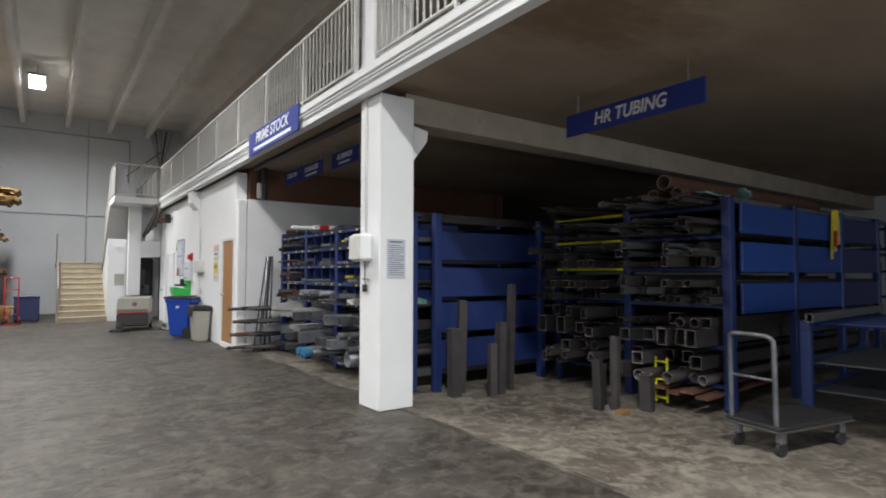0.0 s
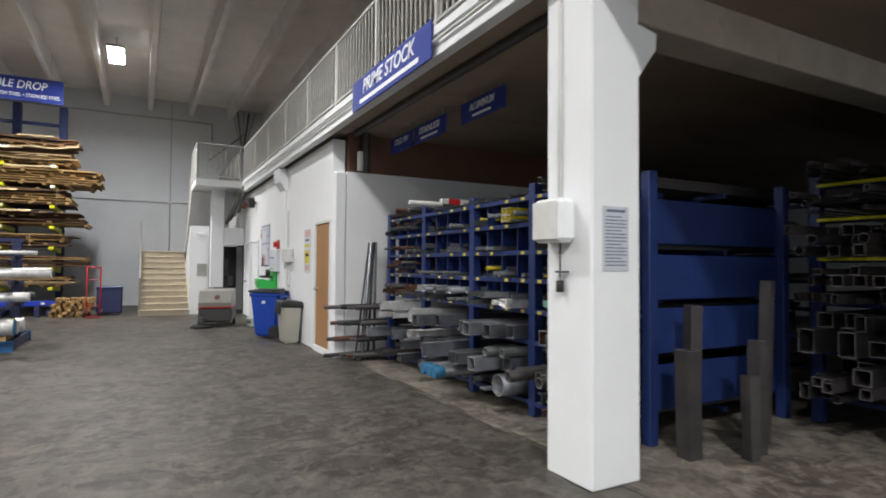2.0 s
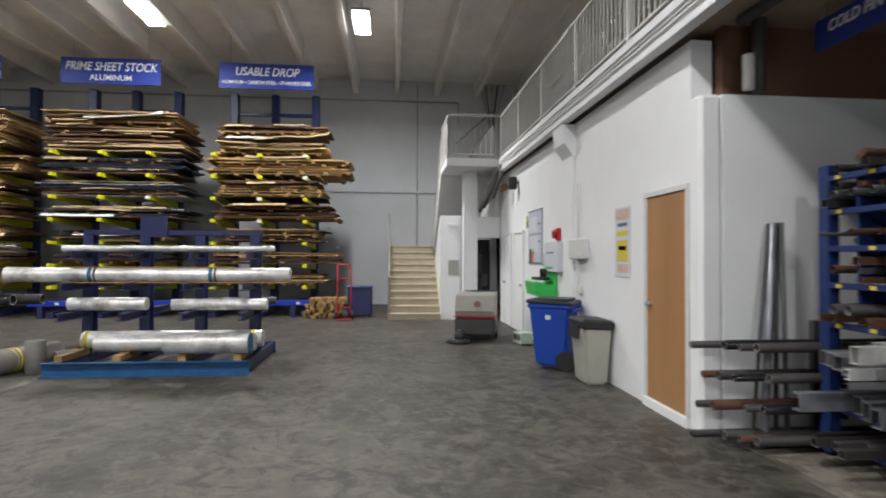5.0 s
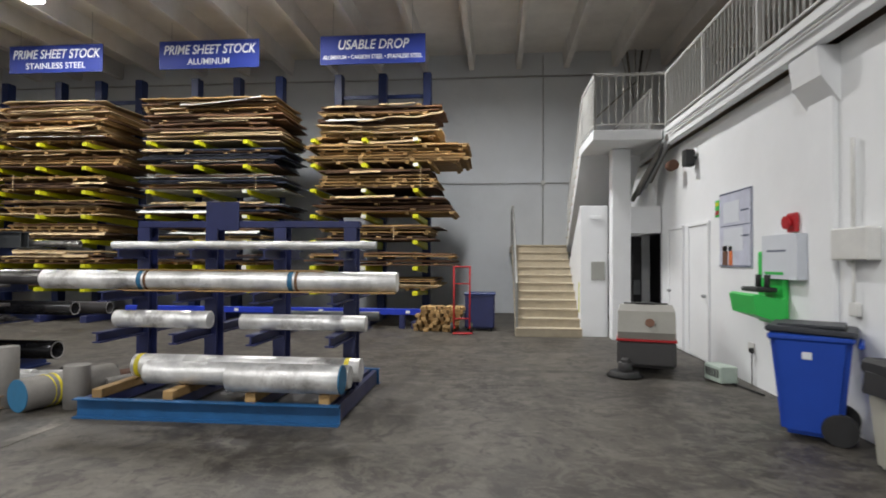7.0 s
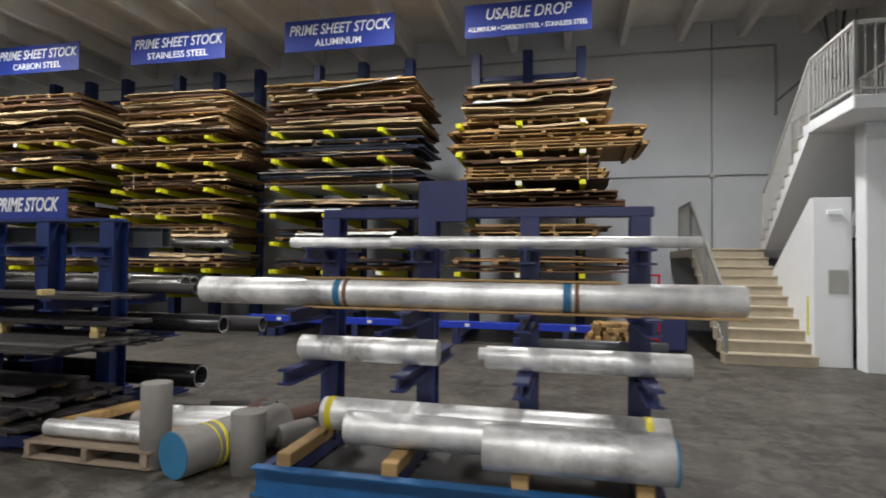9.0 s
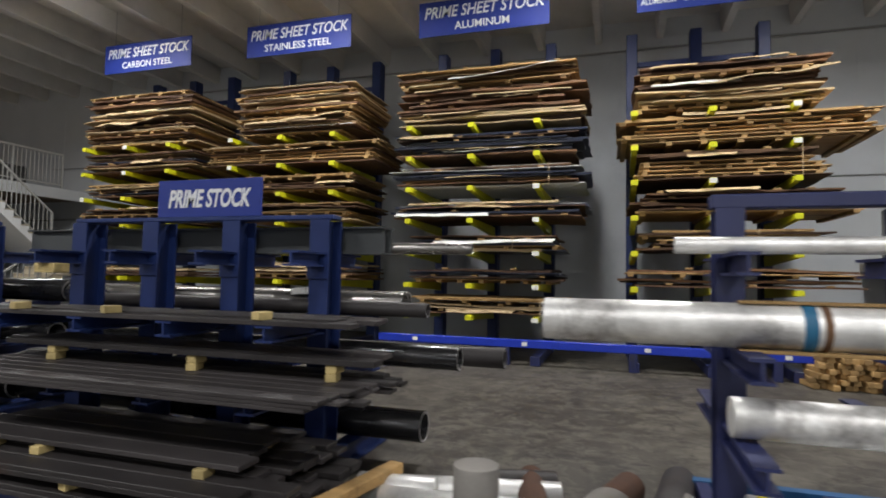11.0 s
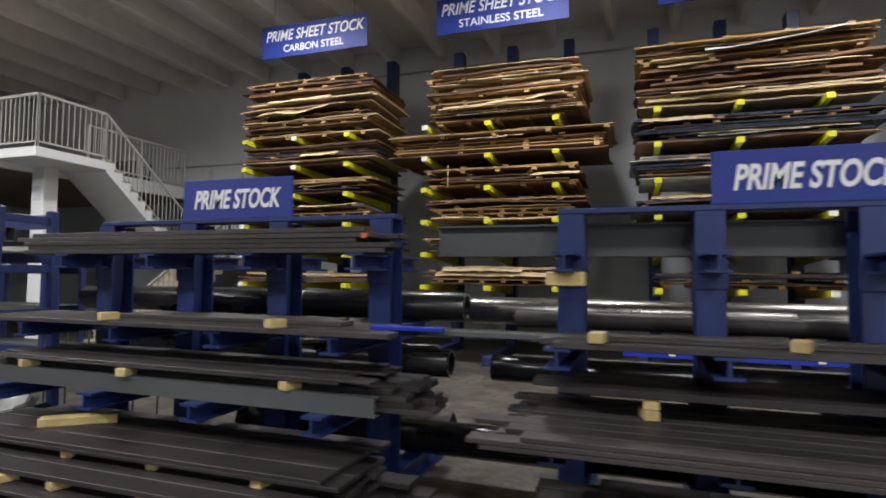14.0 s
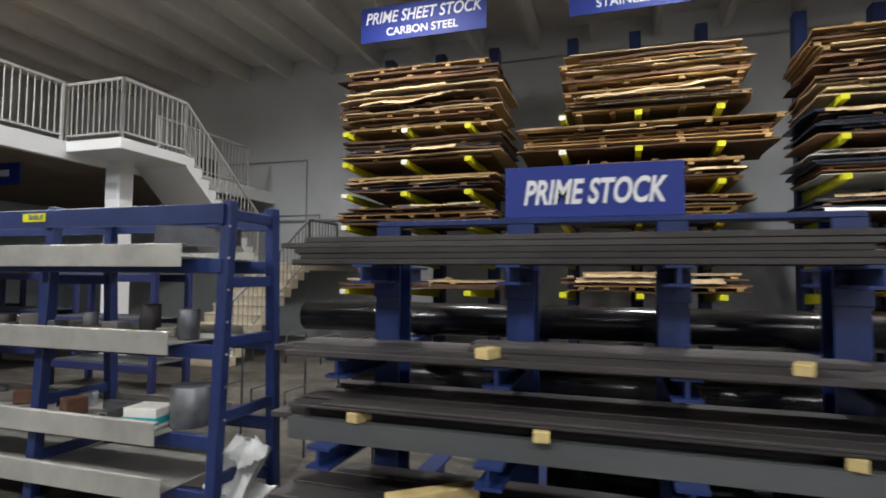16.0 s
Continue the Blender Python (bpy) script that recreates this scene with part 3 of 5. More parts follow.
conduit([(1.25, BY - 0.03, 1.9), (1.25, BY - 0.03, 7.2)], label="vertical grey conduit on the back wall")
conduit([(-3.5, BY - 0.03, 3.63), (2.7, BY - 0.03, 3.63)], label="horizontal grey conduit on the back wall")
solid("junction_box", bx(0.12, 0.07, 0.12, PIPEW, 0.01), (1.25, BY - 0.04, 3.63), "small grey electrical junction box on conduit", "junction box")
conduit([(-16.5, BY - 0.05, 6.62), (2.6, BY - 0.05, 6.62), (2.6, BY - 0.05, 5.0)], 0.025, "long dark conduit below the ceiling ribs")
conduit([(-22.5, BY - 0.04, 3.0), (-15.5, BY - 0.04, 3.0)], 0.03, "dark pipe along the back wall")
conduit([(-21.4, BY - 0.04, 4.6), (-18.6, BY - 0.04, 4.6), (-18.6, BY - 0.04, 2.6)], 0.014, "thin conduit bent down the back wall")
conduit([(-20.0, BY - 0.04, 3.15), (-18.2, BY - 0.04, 3.15), (-18.2, BY - 0.04, 2.4)], 0.014, "thin conduit bent down the back wall")
for gx in (-21.0, -14.0, -8.7, -0.3, 0.35):
    struct("wall_joint", gx - 0.005, gx + 0.005, BY - 0.004, BY + 0.01, 0, 6.85, BACKW, "thin sealed joint between wall panels", "trim")
pipes = thing("riser_pipes", (3.5, 24.2, 4.6), "bundle of dark riser pipes in the corner", "pipes")
for i in range(5):
    part("pipe", rod(0.022 + 0.008 * (i % 2), 1.5, [CONDUIT, GREYC, CONDUIT, DGREY, CONDUIT][i], "z", 12), pipes, (0.11 * i - 0.1, 0.1 * (i % 2), 1.75), (0, 7 * i - 14, 0))
part("pipe_bend", rod(0.025, 1.6, GREYC, "x", 10), pipes, (-0.45, 0, 1.1), (0, -42, 0))
conduit([(EX + 0.0, 5.3, 3.95), (EX + 0.0, 5.3, 7.2)], 0.03, "white conduit climbing the upper column", PIPEW)
conduit([(EX - 0.135, -5, 3.6), (EX - 0.135, 18.6, 3.6)], 0.016, "white conduit along the mezzanine edge", PIPEW)
conduit([(2.94, 5.62, 1.95), (2.94, 5.62, 3.6)], 0.016, "white conduit down the column", PIPEW)

# column fittings
pb = thing("switch_box", (2.88, 5.62, 1.62), "white metal switch box on the column", "electrical box")
part("case", bx(0.15, 0.3, 0.3, WHITE, 0.03), pb, (0, 0, 0.15))
part("cover", bx(0.012, 0.26, 0.26, PIPEW, 0.01), pb, (-0.078, 0, 0.15))
so = thing("hanging_socket", (2.92, 5.6, 1.25), "black socket on a short cord below the box", "socket")
part("cord", rod(0.006, 0.3, BLACK, "z", 6), so, (0, 0, 0.25))
part("plug", rod(0.028, 0.08, BLACK, "z", 12), so, (0, 0, 0.07))
part("clip", bx(0.03, 0.12, 0.015, STEELG, 0.003), so, (0, -0.02, 0.17))
no = thing("safety_notice", (3.155, 5.314, 1.43), "printed notice sheet taped on the column", "notice")
part("sheet", bx(0.235, 0.004, 0.43, NOTICE, 0), no, (0, 0, 0.215))
part("heading", bx(0.17, 0.002, 0.018, INK, 0), no, (0, -0.003, 0.4))
for i in range(15):
    part("text_line", bx(0.19 if i % 4 else 0.14, 0.002, 0.007, INK, 0), no, (0 if i % 4 else -0.02, -0.003, 0.36 - i * 0.023))

# ---- hanging and standing signs ----
def board_sign(x0, x1, y, z0, z1, lines, label, along="x", face=-1, posts=()):
    """Blue sign board; along x it faces -y, along y it faces -x."""
    w, h = x1 - x0, z1 - z0
    if along == "x":
        s = thing("sign", ((x0 + x1) / 2, y, z0), label, "sign", "blue stock signs")
    else:
        s = thing("sign", (y, (x0 + x1) / 2, z0), label, "sign", "blue stock signs", turn=-90)
    part("board", bx(w, 0.02, h, SIGNB, 0.003), s, (0, 0, h / 2))
    for text, size, rz, fitw, shear in lines:
        wording(text, size, s, (0, -0.0125, h * rz), (90, 0, 0), SIGNW, shear, fitw, 0.0035 if size > 0.22 else 0.002)
    for px, ph in posts:
        part("hanger", rod(0.006, ph, CONDUIT, "z", 6), s, (px, 0, h + ph / 2))
    return s


PS = "PRIME SHEET STOCK"
SX = [(-15.31, -12.94), (-11.55, -9.19), (-7.80, -5.41), (-3.99, -1.61)]
for i_s, (a, b), l1, l2 in zip(range(4), SX, (PS, PS, PS, "USABLE DROP"), ("CARBON STEEL", "STAINLESS STEEL", "ALUMINUM", "ALUMINUM \u2022 CARBON STEEL \u2022 STAINLESS STEEL")):
    board_sign(a, b, 21.19, 5.83, 6.48, [(l1, 0.3, 0.66, 2.2 if l1 == PS else 1.6, 0.22), (l2, 0.2 if i_s < 3 else 0.13, 0.24, {"CARBON STEEL": 1.35, "STAINLESS STEEL": 1.5, "ALUMINUM": 1.0}.get(l2, 2.25), 0.0)],
               "blue sign board with white lettering above the sheet rack", posts=((-0.9, 0.75), (0.9, 0.75)))
# signs under and on the mezzanine


def side_sign(y0, y1, x, z0, z1, lines, label, hang=0.0):
    s = thing("sign", (x, (y0 + y1) / 2, z0), label, "sign", "blue stock signs", turn=-90)
    w, h = y1 - y0, z1 - z0
    part("board", bx(w, 0.02, h, SIGNB, 0.003), s, (0, 0, h / 2))
    for text, size, rz, fitw, shear in lines:
        if text:
            wording(text, size, s, (0, -0.0125, h * rz), (90, 0, 0), SIGNW, shear, fitw, 0.003)
        else:
            part("lettering_bar", bx(fitw, 0.003, size, SIGNW, 0), s, (0, -0.0115, h * rz))
    if hang:
        for px in (-w * 0.4, w * 0.4):
            part("hanger", rod(0.006, hang, CONDUIT, "z", 6), s, (px, 0, h + hang / 2))
    return s


side_sign(2.78, 4.49, 5.0, 3.09, 3.34, [("HR TUBING", 0.2, 0.5, 0.9, 0.2)], "blue hanging sign reading HR TUBING", 0.22)
side_sign(7.3, 9.55, EX - 0.15, 3.44, 3.82, [("PRIME STOCK", 0.24, 0.62, 1.5, 0.2), ("", 0.05, 0.2, 1.7, 0)], "blue PRIME STOCK sign fixed to the mezzanine edge")
side_sign(9.98, 10.75, 3.84, 3.2, 3.45, [("COLD FIN", 0.12, 0.62, 0.5, 0.2)], "dim blue hanging sign over the bar rack", 0.11)
side_sign(8.95, 9.9, 3.84, 3.2, 3.45, [("STAINLESS", 0.12, 0.62, 0.62, 0.2), ("", 0.03, 0.22, 0.5, 0)], "dim blue hanging sign over the bar rack", 0.11)
side_sign(7.6, 8.55, 3.84, 3.2, 3.45, [("ALUMINUM", 0.12, 0.62, 0.55, 0.2), ("", 0.03, 0.22, 0.4, 0)], "dim blue hanging sign over the bar rack", 0.11)
for yy in (16.6, 17.5, 18.4):
    side_sign(yy, yy + 0.75, -21.5, 3.1, 3.4, [("", 0.06, 0.5, 0.5, 0)], "dim blue sign under the far mezzanine", 0.16)
fs = thing("sign", (-21.6, 19.2, 3.15), "dim blue sign under the far mezzanine", "sign", "blue stock signs")
part("board", bx(1.1, 0.03, 0.4, SIGNB, 0.003), fs, (0, 0, 0.2))
part("lettering_bar", bx(0.6, 0.004, 0.12, SIGNW, 0), fs, (0, -0.017, 0.22))
for hx in (-0.45, 0.45):
    part("hanger", rod(0.006, 0.02, CONDUIT, "z", 6), fs, (hx, 0, 0.405))


# ---- sheet racks along the back wall ----
TIERS = [0.80, 1.34, 1.90, 2.46, 3.02, 3.57, 4.12]


def sheet_rack(cx, idx):
    r = thing("cantilever_rack", (cx, 22.9, 0), "tall blue cantilever rack with yellow arms holding sheet stock", "rack", "sheet racks")
    for dx in (-1.13, 0.0, 1.13):
        part("upright", bx(0.2, 0.26, 6.15, BLUE, 0.01), r, (dx, 0, 3.075))
        part("foot", bx(0.16, 1.95, 0.16, DBLUE, 0.008), r, (dx, -1.0, 0.08))
        for z in TIERS:
            part("arm", prism(("arm", 1), [(-1.9, -0.035), (-1.9, 0.045), (0, 0.045), (0, -0.13)], 0.085, YEL, "x"), r, (dx, -0.12, z - 0.05))
            part("arm_label", bx(0.11, 0.006, 0.075, YEL if (idx + int(z * 7) + int(dx)) % 4 else LABEL, 0.002), r, (dx, -2.025, z - 0.05))
    for z in (2.2, 5.6):
        part("brace", bx(2.26, 0.06, 0.1, BLUE, 0.006), r, (0, 0.05, z))
    return r


def sheet_pile(cx, y, z, width, depth, height, seed, kinds, label):
    """Sheets of stock on skids and packing, lying on one tier, with uneven ends and curling paper lips."""
    rnd = random.Random(seed)
    p = thing("sheet_pile", (cx, y, z), label, "sheet pile", "piles of sheet stock")
    h = 0.0
    k = 0
    while h < height - 0.02:
        m = kinds[rnd.randrange(len(kinds))]
        w = width * rnd.choice((0.86, 0.93, 0.97, 1.0, 1.03, 1.05))
        off = rnd.uniform(-0.09, 0.09)
        dy = rnd.uniform(-0.08, 0.07)
        turn = rnd.uniform(-1.0, 1.0)
        front = dy - depth / 2
        if m is WOOD and height - h > 0.08:
            n = rnd.choice((4, 5, 7))
            for j in range(n):
                part("runner", bx(0.09, depth - 0.02, 0.05, WOOD, 0.005), p, (off + (j / (n - 1) - 0.5) * (w - 0.2), dy, h + 0.025), (0, 0, turn))
            h += 0.05
            part("deck_board", bx(round(w, 2), 0.1, 0.02, WOOD, 0.003), p, (off, front + 0.05, h + 0.01), (0, rnd.uniform(-0.25, 0.25), turn))
            part("deck_board", bx(round(w, 2), depth - 0.16, 0.018, WOOD, 0.003), p, (off, dy + 0.07, h + 0.009), (0, 0, turn))
            h += 0.021
        else:
            t = rnd.choice((0.016, 0.024, 0.036)) if m is not PALE else 0.01
            amp = rnd.choice((0.03, 0.045)) if m in (CARD, TAN) else 0.014
            part("sheet", warped(round(w, 1), depth, t, m, seed % 7 * 7 + k % 6, amp), p, (off, dy, h + t / 2 + amp * 0.3), (0, 0, turn))
            h += t + amp * 0.4
            if rnd.random() < 0.4:
                n = rnd.choice((2, 3, 4))
                for j in range(n):
                    part("spacer_block", bx(0.1, 0.12, 0.034, WOOD, 0.004), p, (off + ((j + 0.5) / n - 0.5 + rnd.uniform(-0.06, 0.06)) * w, front + 0.07, h + 0.014), (0, 0, rnd.uniform(-12, 12)))
                h += 0.032
            if rnd.random() < 0.26:
                lw = round(w * rnd.choice((0.3, 0.5, 0.8)), 1)
                part("paper_lip", warped(lw, 0.12, 0.004, rnd.choice((TAN, TAN, TAN, TAN, PALE)), seed % 4 + 50 + k % 5, 0.035), p,
                     (off + rnd.uniform(-0.5, 0.5) * (w - lw), front - 0.03, h - 0.006), (rnd.uniform(14, 38), 0, turn), "pale curling paper edge")
        k += 1
    if rnd.random() < 0.14:
        part("strap", bx(0.014, 0.006, h, TAN, 0.001), p, (rnd.uniform(-0.4, 0.4) * width, -depth / 2 - 0.06, h / 2))
    return p


MIX = {0: [CARD, CARD, CARD, TAN, WOOD, DARKSH], 1: [CARD, CARD, TAN, WOOD, CARD, WOOD], 2: [DARKSH, DARKSH, CARD, WOOD, PALE, DARKSH], 3: [WOOD, CARD, WOOD, TAN, CARD, WOOD]}
RX = [(-14.3, -14.14, 2.85), (-10.5, -10.3, 2.6), (-6.7, -6.5, 3.25), (-2.9, -2.65, 2.6)]
FILL = {0: [0.2, 0.22, 0.3, 0.3, 0.3, 0.38, 1.15], 1: [0.24, 0.3, 0.34, 0.36, 0.36, 0.44, 1.02], 2: [0.3, 0.24, 0.26, 0.3, 0.38, 0.4, 1.0], 3: [0.28, 0.32, 0.34, 0.38, 0.44, 0.46, 0.76]}
for i, (cx, sx, w) in enumerate(RX):
    sheet_rack(cx, i)
    for j, z in enumerate(TIERS):
        kinds = MIX[i] if not (i == 2 and j in (0, 6)) else MIX[1]
        ww = w if not (i == 2 and j < 3) else w * 0.8
        sh = 0.0
        if (i, j) == (3, 5):
            ww, sh, kinds = 3.5, 0.2, [WOOD]
        if (i, j) in ((3, 3), (3, 1)):
            ww, sh, kinds = 3.1, 0.1, [WOOD, CARD]
        if (i, j) == (1, 5):
            ww, sh = 3.9, -0.15
        sheet_pile(sx + sh, 21.85, z, ww, 1.55, FILL[i][j], 40 + i * 11 + j * 3, kinds,
                   ["layered brown wrapped steel sheets on a rack tier", "stacked stainless sheets in brown packing on timber", "dark filmed aluminium sheets stacked on a tier", "offcut sheets on raw timber skids"][i])
    solid("packing_paper", warped(1.9, 0.5, 0.008, [TAN, TAN, PALE, TAN][i], 90 + i, 0.1), (sx - 0.1 + 0.2 * i, 21.15, TIERS[6] + [0.62, 0.4, 0.93, 0.55][i]), "loose packing sheet slipping from the pile", "packing sheet", turn=(24, -2 - i, 0))
bb = thing("rack_base_beam", (-4.95, 20.95, 0), "bright blue steel base rail along the sheet racks", "base rail")
part("rail", bx(6.8, 0.1, 0.13, BRIGHTB, 0.008), bb, (0, 0, 0.36))
for i in range(4):
    part("foot", bx(0.12, 0.14, 0.3, DBLUE, 0.006), bb, (-3.1 + i * 2.0, 0.02, 0.15))
    part("tag", bx(0.09, 0.006, 0.06, LABEL, 0), bb, (-2.7 + i * 1.91, -0.053, 0.36))

# firewood-like offcuts, hand truck and blue tote beside the stairs
rnd = random.Random(5)
for i in range(63):
    zz = (i // 9)
    solid("timber_offcut", bx(0.09, 0.5, 0.07, WOOD, 0.006), (-1.72 + (i % 9) * 0.1 + zz * 0.03, 20.75 + rnd.uniform(-0.08, 0.08), 0.04 + zz * 0.072), "short raw timber offcut in a heap", "timber", "heap of timber offcuts", turn=(0, rnd.uniform(-8, 8), rnd.uniform(-12, 12)))
ht = thing("hand_truck", (-0.72, 20.25, 0), "red steel hand truck standing upright", "hand truck", turn=8)
for dx in (-0.16, 0.16):
    part("side_rail", rod(0.018, 1.25, RED, "z", 10), ht, (dx, 0.06, 0.72))
    part("wheel", rod(0.11, 0.05, BLACK, "x", 20), ht, (dx * 1.25, 0.12, 0.11))
for z in (0.3, 1.0):
    part("crossbar", rod(0.014, 0.32, RED, "x", 10), ht, (0, 0.06, z))
part("handle", rod(0.018, 0.36, RED, "x", 10), ht, (0, 0.06, 1.34))
part("toe_plate", bx(0.38, 0.2, 0.012, RED, 0.003), ht, (0, -0.06, 0.02))
tb = thing("tote_bin", (-0.38, 20.95, 0), "dark blue plastic tote bin beside the stairs", "bin")
part("tub", bx(0.62, 0.5, 0.72, DBLUE, 0.03), tb, (0, 0, 0.42))
part("rim", bx(0.66, 0.54, 0.05, BLUE, 0.012), tb, (0, 0, 0.77))
for dx in (-0.24, 0.24):
    part("caster", rod(0.035, 0.03, BLACK, "x", 12), tb, (dx, -0.15, 0.035))

# ---- white wall: doors and fittings ----
def wall_door(y0, y1, z0, z1, material, label, knob_y):
    d = thing("door", (WX, (y0 + y1) / 2, z0), label, "door", kind="structure")
    w, h = y1 - y0, z1 - z0
    part("leaf", bx(0.03, w, h, material, 0.004), d, (-0.006, 0, h / 2))
    fm = WHITE if material is not DOORW else PIPEW
    for yy in (-w / 2 - 0.03, w / 2 + 0.03):
        part("jamb", bx(0.05, 0.05, h + 0.05, fm, 0.004), d, (-0.012, yy, h / 2 + 0.02))
    part("lintel", bx(0.05, w + 0.12, 0.05, fm, 0.004), d, (-0.014, 0, h + 0.03))
    part("knob", rod(0.025, 0.06, CONDUIT, "x", 12), d, (-0.05, knob_y, 0.95))
    return d


wall_door(11.3, 12.06, 0.1, 2.13, DOORW, "closed brown varnished wooden door in white wall", 0.3)
struct("door_sill", WX - 0.05, WX + 0.02, 11.26, 12.12, 0, 0.095, WHITE, "white raised sill under the brown door", "sill", 0.005)
wall_door(17.5, 18.26, 0.02, 2.02, WHITE, "closed white painted door flush in white wall", -0.3)
wall_door(18.62, 19.28, 0.02, 2.02, WHITE, "closed white painted door near the stairs", 0.28)


def flat(name, y0, y1, z0, z1, material, label, category, depth=0.012, items=()):
    t = thing(name, (WX, (y0 + y1) / 2, z0), label, category)
    part("panel", bx(depth, y1 - y0, z1 - z0, material, 0.001), t, (-depth / 2 - 0.003, 0, (z1 - z0) / 2))
    for n, dy, dz, w, h, m in items:
        part(n, bx(0.003, w, h, m, 0), t, (-depth - 0.005, dy, dz))
    return t


LILAC = mat("pale_map_print", (0.5, 0.52, 0.62), 0.6, 0, 0.1, 6, 0)
flat("wall_map", 16.09, 17.06, 1.41, 2.4, LILAC, "framed wall map with printed inset panels", "poster", 0.015,
     [("picture", 0.1, 0.72, 0.5, 0.28, PAPER), ("picture", 0.05, 0.36, 0.6, 0.3, PAPER), ("photo", 0.3, 0.15, 0.16, 0.26, BROWN), ("photo", 0.12, 0.15, 0.1, 0.26, ORANGE),
      ("frame_line", 0, 0.975, 0.96, 0.02, INK), ("frame_line", 0, 0.015, 0.96, 0.02, INK), ("frame_line", -0.475, 0.5, 0.015, 0.96, INK), ("frame_line", 0, 0.54, 0.9, 0.012, INK), ("note", -0.3, 0.72, 0.22, 0.02, INK), ("note", -0.3, 0.4, 0.22, 0.02, INK)])
flat("sticky_card", 17.1, 17.24, 2.1, 2.33, GREEN, "small green and yellow card on the wall", "card", 0.006, [("stripe", 0, 0.18, 0.12, 0.05, YEL), ("stripe", 0, 0.06, 0.12, 0.06, RED)])
flat("safety_posters", 12.5, 12.92, 1.3, 2.1, PAPER, "stack of red and yellow safety posters", "poster", 0.006,
     [("poster_red", 0, 0.72, 0.36, 0.12, FADED), ("poster_red", 0, 0.5, 0.3, 0.06, DULLY), ("poster_yellow", 0, 0.3, 0.3, 0.24, DULLY), ("poster_red", -0.02, 0.1, 0.3, 0.1, FADED), ("text_line", 0, 0.6, 0.26, 0.04, INK), ("text_line", 0, 0.33, 0.2, 0.05, INK)])
flat("whiteboard_sheet", 14.9, 15.64, 1.3, 1.77, PAPER, "white plastic instruction board above green station", "board", 0.1, [("stripe", 0.1, 0.06, 0.4, 0.03, GREEN), ("text_line", 0.05, 0.3, 0.4, 0.02, INK)])
al = thing("alarm_strobe", (WX, 15.13, 1.79), "red fire alarm strobe on the wall", "alarm")
part("base", bx(0.05, 0.17, 0.2, RED, 0.012), al, (-0.025, 0, 0.1))
part("dome", rod(0.07, 0.06, RED, "x", 16, 0, 0.045), al, (-0.08, 0, 0.1))
ew = thing("eyewash_station", (WX, 15.5, 0.82), "green plastic emergency eyewash station", "eyewash")
part("backplate", bx(0.06, 0.6, 0.8, GREEN, 0.03), ew, (-0.03, 0.05, 0.38))
part("basin", prism("basin", [(0, 0), (-0.3, 0.1), (-0.34, 0.3), (-0.3, 0.32), (-0.05, 0.26), (0, 0.3)], 0.6, GREEN, "y"), ew, (-0.05, 0.02, 0))
part("tray", bx(0.22, 0.4, 0.05, BLACK, 0.02), ew, (-0.2, 0.0, 0.36), label="dark tray with spouts")
part("spout", rod(0.03, 0.14, BLACK, "z", 12), ew, (-0.16, 0.1, 0.45))
part("spout", rod(0.03, 0.14, BLACK, "z", 12), ew, (-0.16, -0.1, 0.45))
cp = thing("control_panel", (WX, 14.07, 1.5), "grey metal control panel box on the wall", "electrical box")
part("case", bx(0.12, 0.5, 0.28, PIPEW, 0.015), cp, (-0.06, 0, 0.14))
part("conduit_stub", rod(0.018, 0.8, PIPEW, "z", 10), cp, (-0.04, 0.05, 0.66))
part("conduit_stub", rod(0.014, 0.4, PIPEW, "z", 10), cp, (-0.04, 0.05, -0.2))
part("outlet", bx(0.05, 0.12, 0.12, PIPEW, 0.01), cp, (-0.03, 0.05, -0.42))
ol = thing("wall_outlet", (WX, 16.1, 0.45), "wall outlet with a black plug and hanging cord", "outlet")
part("plate", bx(0.015, 0.16, 0.11, PIPEW, 0.004), ol, (-0.008, 0.03, 0))
part("plug", bx(0.05, 0.05, 0.06, BLACK, 0.01), ol, (-0.035, -0.03, -0.03))
part("cord", rod(0.007, 0.4, BLACK, "z", 8), ol, (-0.03, -0.03, -0.25))
sp = thing("loudspeaker", (2.92, 18.0, 2.95), "small black loudspeaker near the landing", "loudspeaker")
part("case", bx(0.16, 0.16, 0.26, BLACK, 0.02), sp, (0, 0, 0.13))
part("bracket", bx(0.1, 0.04, 0.04, BLACK, 0.005), sp, (0.1, 0, 0.14))
dt = thing("wrapped_duct", (2.84, 19.0, 3.0), "tangled ducting and cables under the landing", "duct")
for i in range(4):
    part("duct_run", rod(0.07 - i * 0.008, 1.4, [GREYC, CONDUIT, DGREY, GREYC][i], "y", 14), dt, (0.02 - i * 0.06, 0.35 + 0.05 * i, 0.3 - i * 0.08), (-24 - 4 * i, 0, 4 * i))
part("horn", rod(0.09, 0.16, BROWN, "y", 16), dt, (0.0, -0.45, 0.06))

